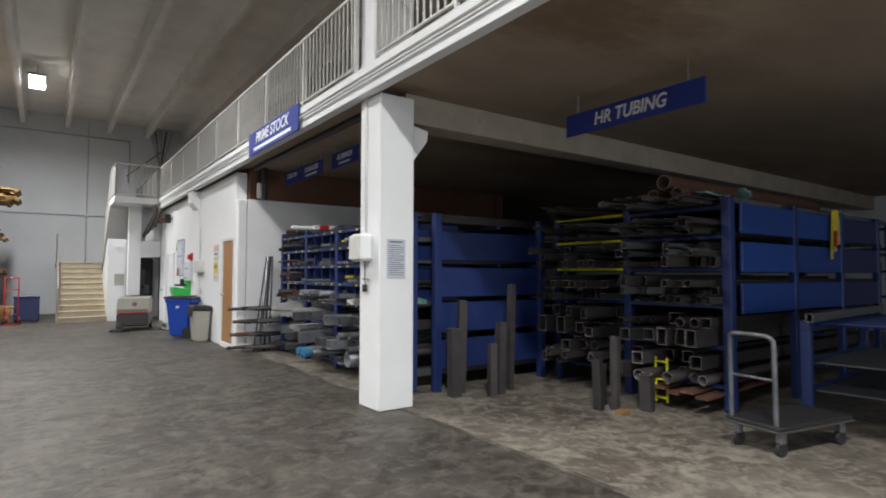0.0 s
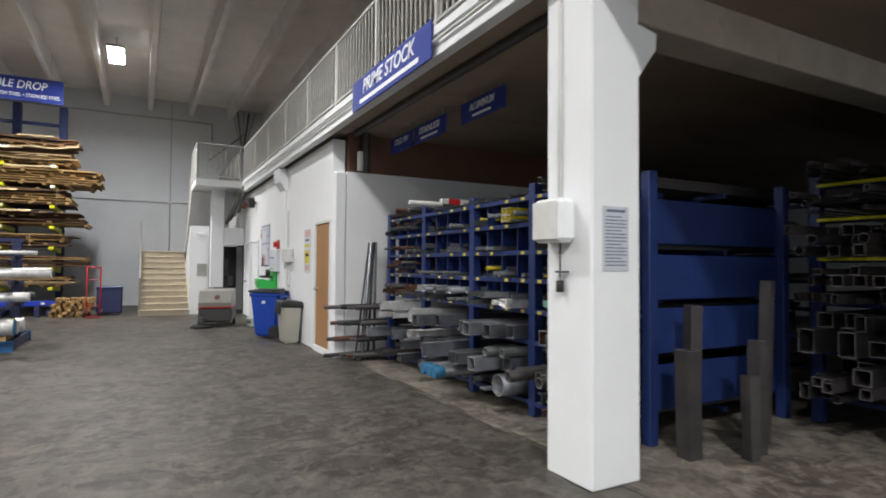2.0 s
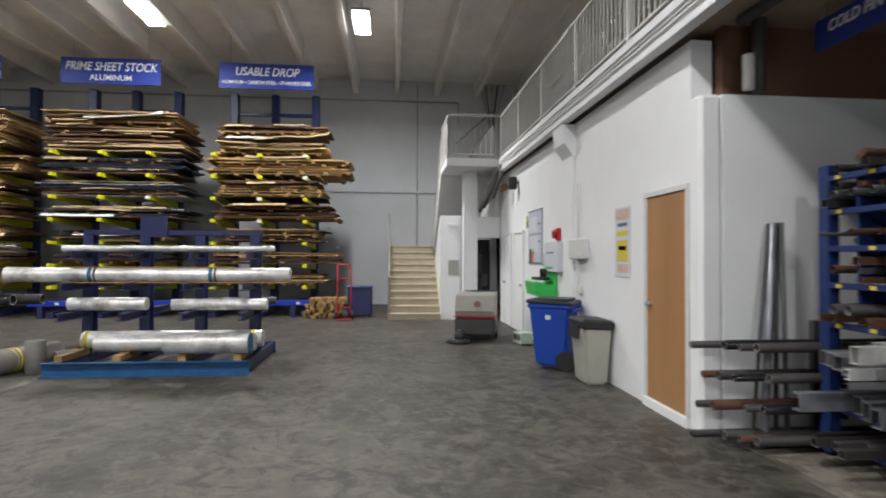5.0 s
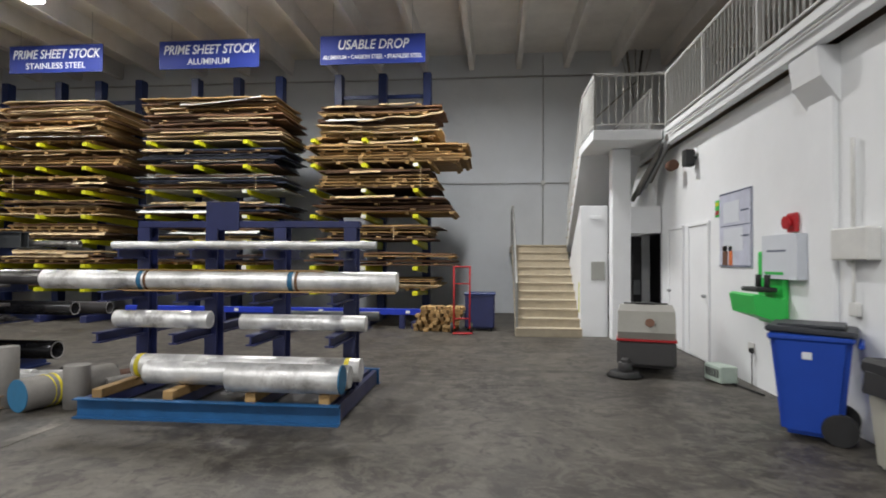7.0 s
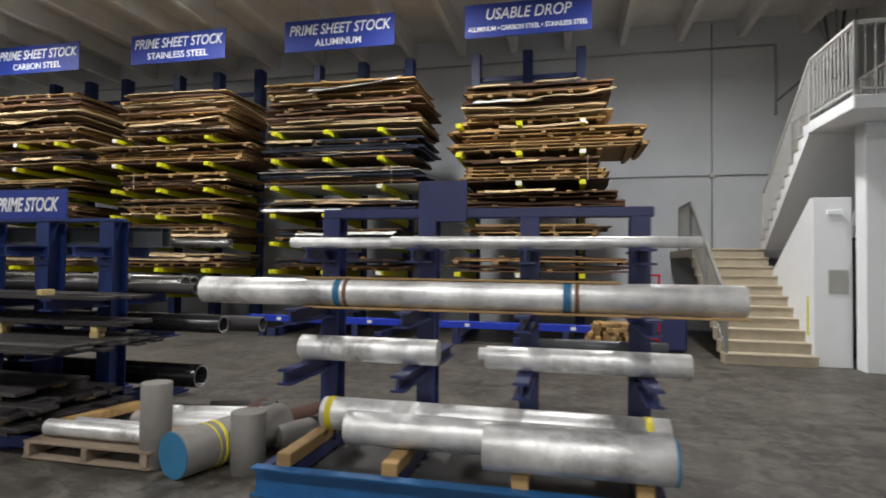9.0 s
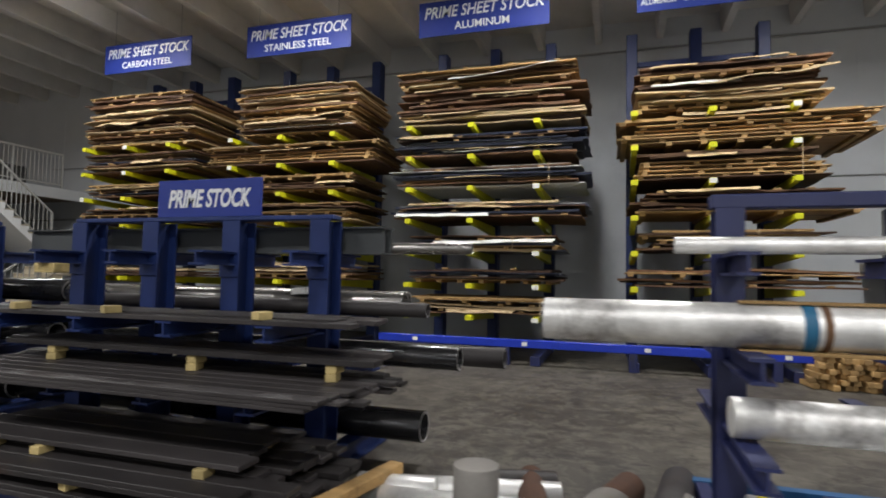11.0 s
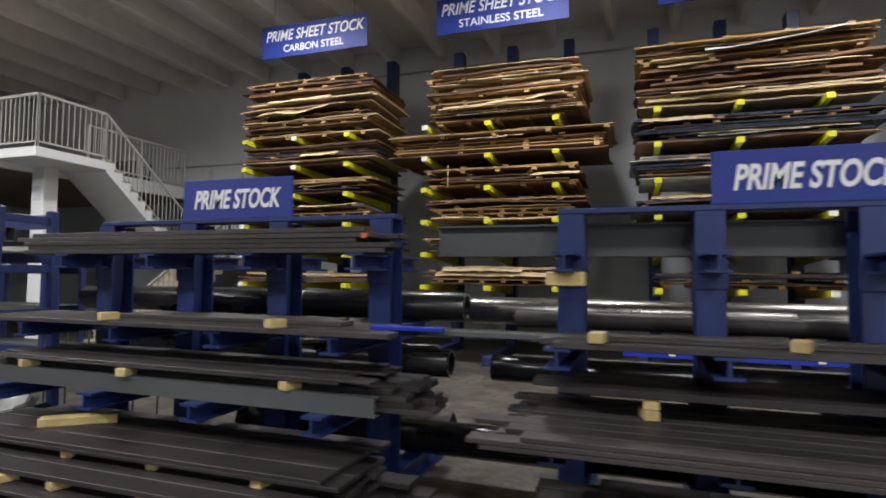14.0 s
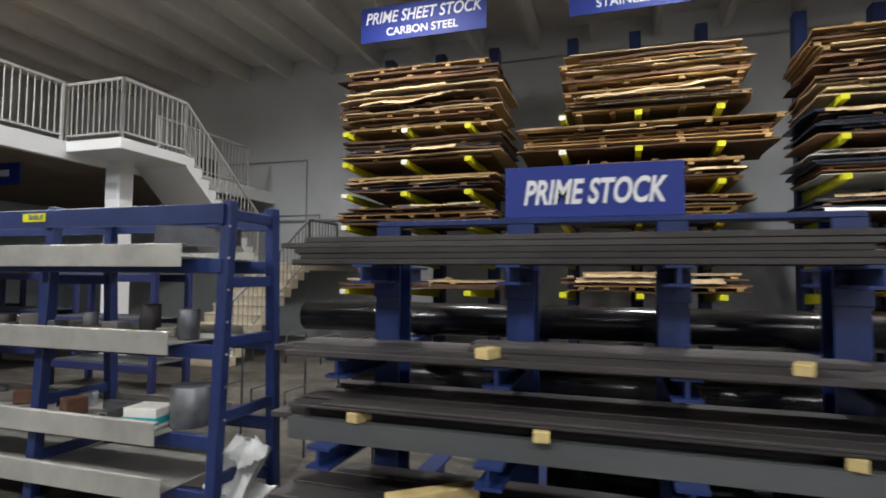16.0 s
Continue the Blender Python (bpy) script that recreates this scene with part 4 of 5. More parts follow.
# bins
def wheel_bin(x, y):
    b = thing("wheelie_bin", (x, y, 0), "blue plastic wheeled recycling bin with dark lid", "bin", turn=58)
    bm = bmesh.new()
    bmesh.ops.create_cube(bm, size=1)
    for v in bm.verts:
        top = v.co.z > 0
        v.co = Vector((v.co.x * (0.55 if top else 0.4), v.co.y * (0.58 if top else 0.42), 0.88 if top else 0.04))
    bmesh.ops.bevel(bm, geom=bm.edges[:], offset=0.04, segments=2, affect="EDGES")
    part("tub", keep(("bin_tub",), bm, BINB), b)
    part("rim", bx(0.58, 0.61, 0.06, BINB, 0.02), b, (0, 0, 0.86))
    part("lid", bx(0.6, 0.64, 0.05, LIDD, 0.022), b, (0, 0, 0.915), (2, 0, 0), "dark lid")
    part("lid_ridge", bx(0.44, 0.48, 0.03, LIDD, 0.012), b, (0, 0, 0.95))
    part("handle", rod(0.02, 0.55, BINB, "x", 10), b, (0, -0.34, 0.82))
    for dx in (-0.2, 0.2):
        part("wheel", rod(0.13, 0.06, BLACK, "x", 20), b, (dx, -0.2, 0.13))
    part("emblem", bx(0.004, 0.07, 0.07, PAPER, 0.001), b, (-0.263, 0.02, 0.72), (0, 5, 0), "faded white emblem")
    return b


wheel_bin(2.65, 14.1)
gb = thing("trash_can", (2.83, 13.18, 0), "beige trash can with black liner over rim", "bin")
bm = bmesh.new()
bmesh.ops.create_cube(bm, size=1)
for v in bm.verts:
    top = v.co.z > 0
    v.co = Vector((v.co.x * (0.36 if top else 0.26), v.co.y * (0.52 if top else 0.42), 0.74 if top else 0.0))
bmesh.ops.bevel(bm, geom=bm.edges[:], offset=0.03, segments=2, affect="EDGES")
part("can", keep(("trash_can",), bm, BINGR), gb)
part("liner", bx(0.4, 0.56, 0.12, BLACK, 0.03), gb, (0, 0, 0.72), (0, 3, 0), "black plastic liner")
part("liner_fold", bx(0.02, 0.3, 0.16, BLACK, 0.008), gb, (-0.2, 0.05, 0.62), (0, 8, 4))

# floor sweeper
sw = thing("floor_sweeper", (2.02, 17.0, 0), "grey walk-behind floor sweeper with side brush", "floor sweeper", turn=-14)
sw.scale = (0.87, 0.87, 0.87)
part("chassis", bx(0.84, 1.15, 0.4, DGREY, 0.05), sw, (0, 0, 0.31))
part("hood", prism("hood", [(-0.55, 0.0), (-0.6, 0.12), (-0.42, 0.42), (0.5, 0.46), (0.58, 0.0)], 0.82, GREYH, "x"), sw, (0, 0, 0.52))
part("trim_stripe", bx(0.86, 1.17, 0.035, RED, 0.006), sw, (0, 0, 0.515), label="dark red trim stripe")
part("badge", rod(0.07, 0.01, BROWN, "y", 16), sw, (0.05, -0.535, 0.78), (-32, 0, 0))
part("brush_arm", bx(0.1, 0.4, 0.08, DGREY, 0.01), sw, (-0.3, -0.62, 0.22))
part("side_brush", rod(0.27, 0.07, BLACK, "z", 24, 0, 0.2), sw, (-0.3, -0.75, 0.05))
part("brush_motor", rod(0.1, 0.12, DGREY, "z", 16), sw, (-0.3, -0.75, 0.15))
part("handlebar", rod(0.02, 0.7, BLACK, "x", 10), sw, (0, 0.62, 0.98))
part("display", bx(0.3, 0.12, 0.06, BLACK, 0.01), sw, (0, 0.5, 0.98))
for dx in (-0.4, 0.4):
    part("wheel", rod(0.12, 0.07, BLACK, "x", 18), sw, (dx, 0.3, 0.12))
ch = thing("battery_charger", (2.72, 16.25, 0), "pale green battery charger box on the floor", "charger", turn=10)
part("case", bx(0.22, 0.36, 0.2, mat("pale_green_metal", (0.42, 0.5, 0.44), 0.5), 0.012), ch, (0, 0, 0.11))
for i in range(5):
    part("vent_slot", bx(0.004, 0.04, 0.1, DGREY, 0), ch, (-0.112, -0.12 + 0.06 * i, 0.12))
part("cable", rod(0.012, 0.6, BLACK, "y", 8), ch, (0.05, -0.45, 0.013))
# ---- round-bar rack in the aisle ----
rk = thing("bar_rack", (-2.64, 14.7, 0), "dark blue cantilever rack on a blue channel base", "rack", "aisle racks")
UPX = (-1.12, -0.37, 0.37, 1.11)
for dx in UPX:
    part("upright", i_beam(0.13, 0.16, 0.014, 1.66, DBLUE, "z"), rk, (dx, 0, 0.98))
    for z, ln in ((0.74, 0.68), (1.12, 0.62), (1.53, 0.4)):
        part("arm", prism(("barm", ln), i_outline(0.09, 0.1, 0.014), ln, DBLUE, "y"), rk, (dx, -0.08 - ln / 2, z))
        part("arm", prism(("barm", ln), i_outline(0.09, 0.1, 0.014), ln, DBLUE, "y"), rk, (dx, 0.08 + ln / 2, z))
part("top_beam", bx(2.4, 0.1, 0.07, DBLUE, 0.006), rk, (0, 0, 1.845))
part("name_plate", bx(0.36, 0.02, 0.3, DBLUE, 0.004), rk, (-0.26, -0.06, 1.93), label="blank worn blue plate")
for yy in (-0.78, 0.95):
    part("base_channel", prism(("chan", yy > 0), c_outline(0.08, 0.18, 0.012), 2.52, CHAN, "x"), rk, (-0.05, yy, 0.09), (0, 0, 180 if yy < 0 else 0))
for dx in (-1.26, 1.16):
    part("base_channel", bx(0.06, 1.64, 0.16, DBLUE, 0.006), rk, (dx, 0.085, 0.09))
part("drip_tray", bx(2.42, 1.6, 0.02, DGREY, 0.002), rk, (-0.05, 0.085, 0.04))
for i, dx in enumerate((-1.12, -0.42, 0.37, 1.06)):
    solid("timber_bearer", bx(0.1, 0.9, 0.085, WOOD, 0.006), (-2.64 + dx, 14.4, 0.218), "raw timber bearer across the rack base", "timber", "timber bearers")
    part("cross_member", bx(0.08, 1.56, 0.1, DBLUE, 0.004), rk, (dx, 0.135, 0.125))


def bar(x0, x1, y, z, r, material, label, group="round bars", hollow=0.0, turn=0.0, name="round_bar"):
    return solid(name, rod(r, round(x1 - x0, 2), material, "x", 32, hollow), ((x0 + x1) / 2, y, z), label, "bar", group, turn=(0, 0, turn))


bar(-4.02, -1.76, 14.5, 1.62, 0.04, ALU, "slim bright aluminium bar on the upper arms")
bar(-3.2, -1.2, 14.36, 1.625, 0.035, ALU, "slim dull aluminium bar on the upper arms")
big = thing("wrapped_bar", (-2.79, 14.3, 1.27), "long thick aluminium bar with blue straps", "bar", "round bars")
part("bar", rod(0.095, 3.62, ALU, "x", 36), big)
for dx in (-0.75, 0.78):
    part("strap", rod(0.099, 0.05, CYAN, "x", 30), big, (dx, 0, 0), label="blue strap")
    part("strap", rod(0.0985, 0.03, CARD, "x", 30), big, (dx + 0.06, 0, 0))
for zz, yy in ((-0.102, -0.02), (0.1, 0.0)):
    part("batten", bx(2.1, 0.05, 0.014, WOOD, 0.002), big, (0.05, yy - 0.02, zz))
part("batten", bx(0.8, 0.05, 0.014, WOOD, 0.002), big, (1.4, -0.05, -0.103))
bar(-3.82, -2.84, 14.3, 0.885, 0.085, ALU, "short thick aluminium round on the lower arms")
bar(-2.52, -1.28, 14.3, 0.872, 0.075, ALU, "aluminium round on the lower arms")
bar(-2.6, -1.35, 14.5, 0.86, 0.045, ALU, "slim polished round behind the others")
bar(-3.72, -1.37, 14.48, 0.39, 0.115, ALU, "long thick aluminium round on timber bearers")
bar(-3.45, -1.42, 14.25, 0.37, 0.11, ALU, "long thick aluminium round on timber bearers")
endbar = bar(-2.48, -1.42, 13.98, 0.4, 0.13, ALU, "thick aluminium round with blue end on bearers")
bar(-2.3, -1.3, 15.0, 0.87, 0.05, STEELG, "dark round on the rear arms")
part("paint_cap", rod(0.131, 0.02, CYAN, "x", 30), endbar, (0.525, 0, 0), label="blue painted end")
solid("wrap_label", rod(0.116, 0.16, PALE, "x", 30), (-3.1, 14.48, 0.39), "white wrapping label round the bar", "label")

# loose rounds on the floor and the pallet between the racks
solid("steel_billet", rod(0.105, 0.6, GREYC, "z", 30), (-4.89, 14.18, 0.3), "tall grey steel billet standing on end", "billet", "standing billets")
solid("steel_billet", rod(0.12, 0.42, GREYC, "z", 30), (-4.2, 14.26, 0.21), "short grey steel billet standing on end", "billet", "standing billets")
for tx in (-3.66, -1.5):
    solid("lifting_strap", rod(0.119, 0.05, YSTRAP, "x", 30), (tx, 14.48, 0.39), "yellow strap looped round the bar end", "strap", "bar straps")
rb = thing("steel_round", (-4.45, 14.45, 0.16), "thick grey round with blue painted end", "bar", turn=-18)
part("round", rod(0.16, 0.95, GREYC, "y", 36), rb)
part("end_paint", rod(0.158, 0.012, CYAN, "y", 36), rb, (0, -0.48, 0), label="blue painted end face")
part("tape", rod(0.164, 0.03, YSTRAP, "y", 30), rb, (0, -0.16, 0), label="yellow tape band")
part("tape", rod(0.163, 0.02, YSTRAP, "y", 30), rb, (0, -0.24, 0), (0, 0, 10))
for x, y, r, ln, m, tz, n in ((-4.75, 15.05, 0.09, 1.0, RUST, 100, "rusty steel round on the floor"), (-4.35, 15.15, 0.1, 0.9, RUST, 70, "rusty steel round on the floor"), (-4.05, 15.0, 0.1, 0.7, GREYC, 60, "grey steel round on the floor"),
                              (-5.1, 14.9, 0.09, 1.1, ALU, 5, "polished steel round on the floor"), (-5.25, 15.2, 0.08, 1.3, ALU, 12, "polished steel round on the floor"), (-4.3, 14.75, 0.08, 0.9, GREYC, 65, "grey steel round on the floor"),
                              (-3.95, 15.35, 0.11, 0.8, STEELD, 80, "dark steel round on the floor"), (-4.95, 15.4, 0.09, 0.6, STEELD, 15, "dark steel round on the floor"), (-5.6, 15.0, 0.1, 0.5, ALU, 8, "short polished round on the floor")):
    solid("steel_round", rod(r, ln, m, "x", 26), (x, y, r), n, "bar", "loose rounds", turn=(0, 0, tz))
pl = thing("pallet", (-5.38, 14.35, 0), "weathered wooden pallet on the floor", "pallet")
GW = mat("weathered_pallet_wood", (0.22, 0.17, 0.12), 0.85, 0, 0.25, 4, 0.3, 50, piece=0.25, stretch=(0.4, 2, 2))
for i in range(5):
    part("deck_board", bx(1.1, 0.1, 0.02, GW, 0.003), pl, (0, -0.24 + 0.12 * i, 0.13))
for dx in (-0.5, 0, 0.5):
    part("stringer", bx(0.05, 0.6, 0.09, GW, 0.004), pl, (dx, 0, 0.075))
for dy in (-0.24, 0.24):
    part("bottom_board", bx(1.1, 0.1, 0.02, GW, 0.003), pl, (0, dy, 0.02))
bar(-5.85, -4.95, 14.2, 0.205, 0.062, ALU, "polished round resting on the pallet")
bar(-5.75, -5.0, 14.36, 0.195, 0.052, ALU, "slim polished round resting on the pallet")


# ---- double-sided racks of long steel ----
def stock_rack(ups, sign_x, label):
    x0, x1 = ups[0], ups[-1]
    cx = (x0 + x1) / 2
    r = thing("stock_rack", (cx, 15.24, 0), label, "rack", "aisle racks")
    for x in ups:
        part("upright", i_beam(0.15, 0.2, 0.016, 1.84, BLUE, "z"), r, (x - cx, 0, 0.92))
        part("base_arm", i_beam(0.14, 0.16, 0.016, 2.1, BLUE, "y"), r, (x - cx, 0, 0.09))
        for z, ln in ((0.70, 0.78), (1.09, 0.62), (1.555, 0.36)):
            for s in (-1, 1):
                part("arm", i_beam(0.12, 0.1, 0.014, ln, BLUE, "y"), r, (x - cx, s * (0.1 + ln / 2), z))
        part("splice_plate", bx(0.17, 0.012, 0.16, BLUE, 0.003), r, (x - cx, -0.108, 1.5))
    part("top_beam", bx(x1 - x0 + 0.17, 0.14, 0.035, BLUE, 0.006), r, (0, 0, 1.86))
    part("base_rail", bx(x1 - x0 + 0.6, 0.08, 0.1, BLUE, 0.006), r, (0, -1.02, 0.08))
    s = thing("sign", (sign_x, 15.2, 1.878), "blue sign reading PRIME STOCK atop the rack", "sign", "blue stock signs")
    part("board", bx(0.95, 0.025, 0.29, SIGNB, 0.003), s, (0, 0, 0.145))
    wording("PRIME STOCK", 0.19, s, (0, -0.0145, 0.135), (90, 0, 0), SIGNW, 0.24, 0.76, 0.005)
    return r


UA = (-8.5, -7.77, -7.02, -6.28)
UB = (-12.08, -11.28, -10.49, -9.71)
stock_rack(UA, -7.28, "blue double-sided rack of long dark steel flats")
stock_rack(UB, -10.9, "blue double-sided rack of dark steel flats and beams")


def flats(x0, x1, y0, y1, z, rows, layers, t, seed, material, label, step=0.0):
    """Long flat bars lying side by side in layers."""
    rnd = random.Random(seed)
    w = (y1 - y0) / rows
    for k in range(layers):
        for j in range(rows):
            ln = round((x1 - x0) * rnd.uniform(0.94, 1.02), 1)
            ww = round(w - 0.008, 3)
            off = rnd.uniform(-0.1, 0.14)
            solid("flat_bar", bx(ln, ww, t, material, 0.003), ((x0 + x1) / 2 + off, y0 + (j + 0.5) * w, z + (k + 0.5) * (t + 0.001)), label, "steel bar", "long steel flats", turn=(0, 0, rnd.uniform(-0.35, 0.35)))
    return z + layers * (t + 0.001)


def blocks(xs, y, z, seed):
    rnd = random.Random(seed)
    for x in xs:
        solid("spacer_block", bx(0.07, 0.11, 0.05, BLOCKW, 0.005), (x + rnd.uniform(-0.03, 0.03), y + rnd.uniform(-0.02, 0.02), z + 0.025), "small raw timber spacer block between bars", "timber", "spacer blocks", turn=(0, 0, rnd.uniform(-25, 25)))


def gap_row(xs, y, z, seed, n=2):
    for x in xs:
        for k in range(n):
            blocks((x,), y, z + k * 0.05, seed + k)


DF = "long dark mill-scale steel flat bar"
# rack A, front
solid("steel_beam", i_beam(0.1, 0.2, 0.012, 3.5, STEELG, "x"), (-7.65, 15.42, 1.706), "long grey primed steel beam on top arms", "steel beam", "primed beams")
solid("steel_beam", i_beam(0.1, 0.2, 0.012, 3.4, STEELG, "x"), (-7.6, 15.54, 1.706), "long grey primed steel beam on top arms", "steel beam", "primed beams")
flats(-8.7, -5.75, 14.52, 15.1, 1.141, 4, 1, 0.03, 1, STEELD, DF)
flats(-8.5, -6.0, 14.62, 15.0, 1.172, 2, 1, 0.012, 2, STEELD, DF)
blocks((-8.3, -7.5, -6.3), 14.56, 1.172, 3)
z = flats(-8.75, -5.65, 14.15, 15.08, 0.751, 8, 3, 0.022, 4, STEELD, DF)
gap_row((-8.1, -6.9, -5.9), 14.66, z, 5)
z = flats(-8.6, -5.7, 14.6, 15.05, z + 0.101, 3, 1, 0.035, 6, STEELD, DF)
z = flats(-8.6, -5.9, 14.0, 15.1, 0.172, 7, 2, 0.03, 7, STEELD, DF)
blocks((-8.2, -7.2, -6.2), 14.1, z, 8)
blocks((-8.2, -7.2, -6.2), 14.9, z, 9)
z = flats(-8.6, -6.0, 14.0, 15.08, z + 0.051, 7, 2, 0.03, 10, STEELD, DF)
blocks((-8.0, -7.6, -6.4), 14.22, z, 11)
blocks((-8.0, -7.0, -6.4), 14.8, z, 12)
z = flats(-8.4, -6.2, 14.2, 14.95, z + 0.051, 4, 1, 0.03, 13, STEELD, DF)
solid("timber_bearer", bx(0.1, 0.9, 0.07, WOOD, 0.006), (-5.75, 14.7, 0.2), "raw timber bearer lying past the rack", "timber", "timber bearers", turn=(0, 0, -12))
# rack B, front
flats(-12.6, -9.6, 14.82, 15.12, 1.607, 2, 5, 0.03, 20, STEELD, DF)
solid("paint_mark", bx(0.035, 0.004, 0.03, ORANGE, 0), (-9.66, 14.815, 1.71), "orange paint mark on the bar ends", "paint mark")
flats(-12.5, -9.35, 14.5, 15.1, 1.141, 4, 1, 0.03, 21, STEELD, DF)
blocks((-11.35, -10.1), 14.56, 1.172, 22)
flats(-11.6, -9.9, 14.75, 15.1, 1.172, 2, 1, 0.025, 23, STEELD, DF)
solid("steel_beam", prism(("c", 0.1), c_outline(0.06, 0.1, 0.008), 2.9, STEELG, "x"), (-10.85, 14.48, 0.801), "grey primed steel length on the middle arms", "steel beam", "primed beams")
blocks((-11.95, -11.1, -9.9), 14.48, 0.851, 24)
z = flats(-12.4, -9.2, 14.56, 15.08, 0.751, 4, 4, 0.03, 25, STEELD, DF)
flats(-12.25, -9.55, 14.44, 15.06, 0.902, 5, 2, 0.015, 26, STEELD, DF)
z = flats(-12.45, -9.35, 13.95, 15.05, 0.172, 7, 2, 0.025, 27, STEELD, DF)
blocks((-12.0, -11.2, -10.4, -9.8), 14.05, z, 28)
blocks((-12.0, -11.0, -10.2), 14.75, z, 29)
z = flats(-12.4, -9.4, 13.97, 14.98, z + 0.051, 6, 1, 0.025, 30, STEELD, DF)
blocks((-11.9, -11.5, -11.1, -10.5, -9.9), 14.1, z, 31)
blocks((-12.1, -11.3, -10.3), 14.7, z, 33)
z = flats(-12.3, -9.5, 14.05, 15.0, z + 0.051, 6, 1, 0.03, 34, STEELD, DF)
blocks((-12.05, -11.35, -10.7, -10.0), 14.35, z, 35)
z = flats(-12.35, -9.6, 14.25, 15.0, z + 0.051, 4, 2, 0.022, 36, STEELD, DF)
solid("timber_bearer", bx(0.09, 0.45, 0.06, BLOCKW, 0.006), (-11.6, 14.6, z + 0.03), "raw timber bearer laid across the flats", "timber", "timber bearers", turn=(0, 0, -50))
solid("steel_beam", bx(1.7, 0.16, 0.03, STEELG, 0.003), (-9.1, 14.9, 1.156), "short grey steel strip between the racks", "steel beam", "primed beams")
solid("paint_strip", bx(0.42, 0.1, 0.02, BRIGHTB, 0.003), (-9.35, 14.75, 1.182), "bright blue painted steel strip", "steel bar")
# rear side: black pipes on both racks
for x0, x1, y, zz, r, m in ((-13.0, -9.3, 15.75, 1.25, 0.105, BLACKP), (-9.25, -5.85, 15.72, 1.235, 0.09, POLISH), (-9.2, -5.9, 15.92, 1.235, 0.09, POLISH), (-8.9, -5.6, 15.55, 1.2, 0.055, STEELD), (-12.9, -9.4, 15.98, 1.25, 0.105, BLACKP),
                            (-12.2, -9.4, 15.7, 0.85, 0.1, BLACKP), (-9.1, -5.4, 15.72, 0.84, 0.09, BLACKP), (-9.0, -5.1, 15.95, 0.83, 0.08, STEELD), (-12.7, -9.6, 15.95, 0.85, 0.1, BLACKP), (-11.2, -9.95, 15.75, 0.3, 0.13, BLACKP), (-9.9, -5.7, 15.8, 0.29, 0.12, BLACKP), (-11.0, -9.5, 16.05, 0.3, 0.13, STEELD),
                            (-9.3, -5.3, 15.66, 1.66, 0.045, POLISH)):
    bar(x0, x1, y, zz, r, m, "long dark steel pipe on the rear arms", "rear pipes", r * 0.82, name="steel_pipe")
solid("timber_block", bx(0.2, 0.14, 0.075, BLOCKW, 0.006), (-8.5, 14.92, 1.467), "timber packing block wedged under the arm", "timber", "spacer blocks")
solid("plastic_wrap", warped(0.3, 0.16, 0.05, PALE, 77, 0.05), (-6.6, 15.6, 1.31), "white plastic wrap on a pipe", "wrap")

# ---- open shelving with sheet-metal trays ----
sh = thing("shelving_unit", (-13.12, 15.23, 0), "blue steel shelving with galvanised trays", "shelving")
SXS = (0.0, -1.5, -3.0, -4.5)
for dx in SXS:
    for dy in (-0.27, 0.27):
        part("upright", bx(0.075, 0.075, 2.02, BLUE, 0.006), sh, (dx, dy, 1.01), (2.6 if dy > 0 else -2.6, 0, 0))
        part("foot_plate", bx(0.12, 0.14, 0.012, BLUE, 0.002), sh, (dx, dy * 1.17, 0.006))
    for zz in (0.28, 0.66, 1.12, 1.5, 1.93):
        part("side_brace", bx(0.04, 0.5, 0.07, BLUE, 0.005), sh, (dx, 0, zz))
    for zz in range(9):
        part("bolt", rod(0.008, 0.01, CONDUIT, "x", 8), sh, (0.04 + dx, -0.27, 0.25 + zz * 0.2)) if dx == 0 else None
for zz, hh in ((1.93, 0.13), (1.6, 0.09), (1.06, 0.09), (0.5, 0.09), (0.16, 0.09)):
    for dy in (-0.27, 0.27):
        part("beam", bx(4.5, 0.045, hh, BLUE, 0.005), sh, (-2.25, dy, zz))
part("shelf_tag", bx(0.22, 0.006, 0.06, YEL, 0.001), sh, (-1.62, -0.296, 1.94), label="yellow shelf label")
tag = wording("SHELF", 0.05, sh, (-1.6, -0.3015, 1.94), (90, 0, 0), INK, 0, 0.14, 0.001, 0.001)
for zz, x1 in ((1.65, -0.2), (1.105, -0.28), (0.545, -0.36), (0.21, -0.3)):
    t = thing("sheet_tray", (-13.12 + (x1 - 4.4) / 2, 15.18, zz), "shallow galvanised sheet-metal tray on the shelf", "tray", "shelf trays")
    w = 4.4 + x1
    part("bottom", bx(w, 0.72, 0.006, STAINS, 0.001), t, (0, 0, 0.003))
    part("front_lip", bx(w, 0.006, 0.14, STAINS, 0.001), t, (0, -0.36, 0.012))
    part("lip_fold", bx(w, 0.03, 0.005, STAINS, 0.001), t, (0, -0.345, 0.084))
    part("back_lip", bx(w, 0.006, 0.06, STAINS, 0.001), t, (0, 0.36, 0.033))
rnd = random.Random(12)
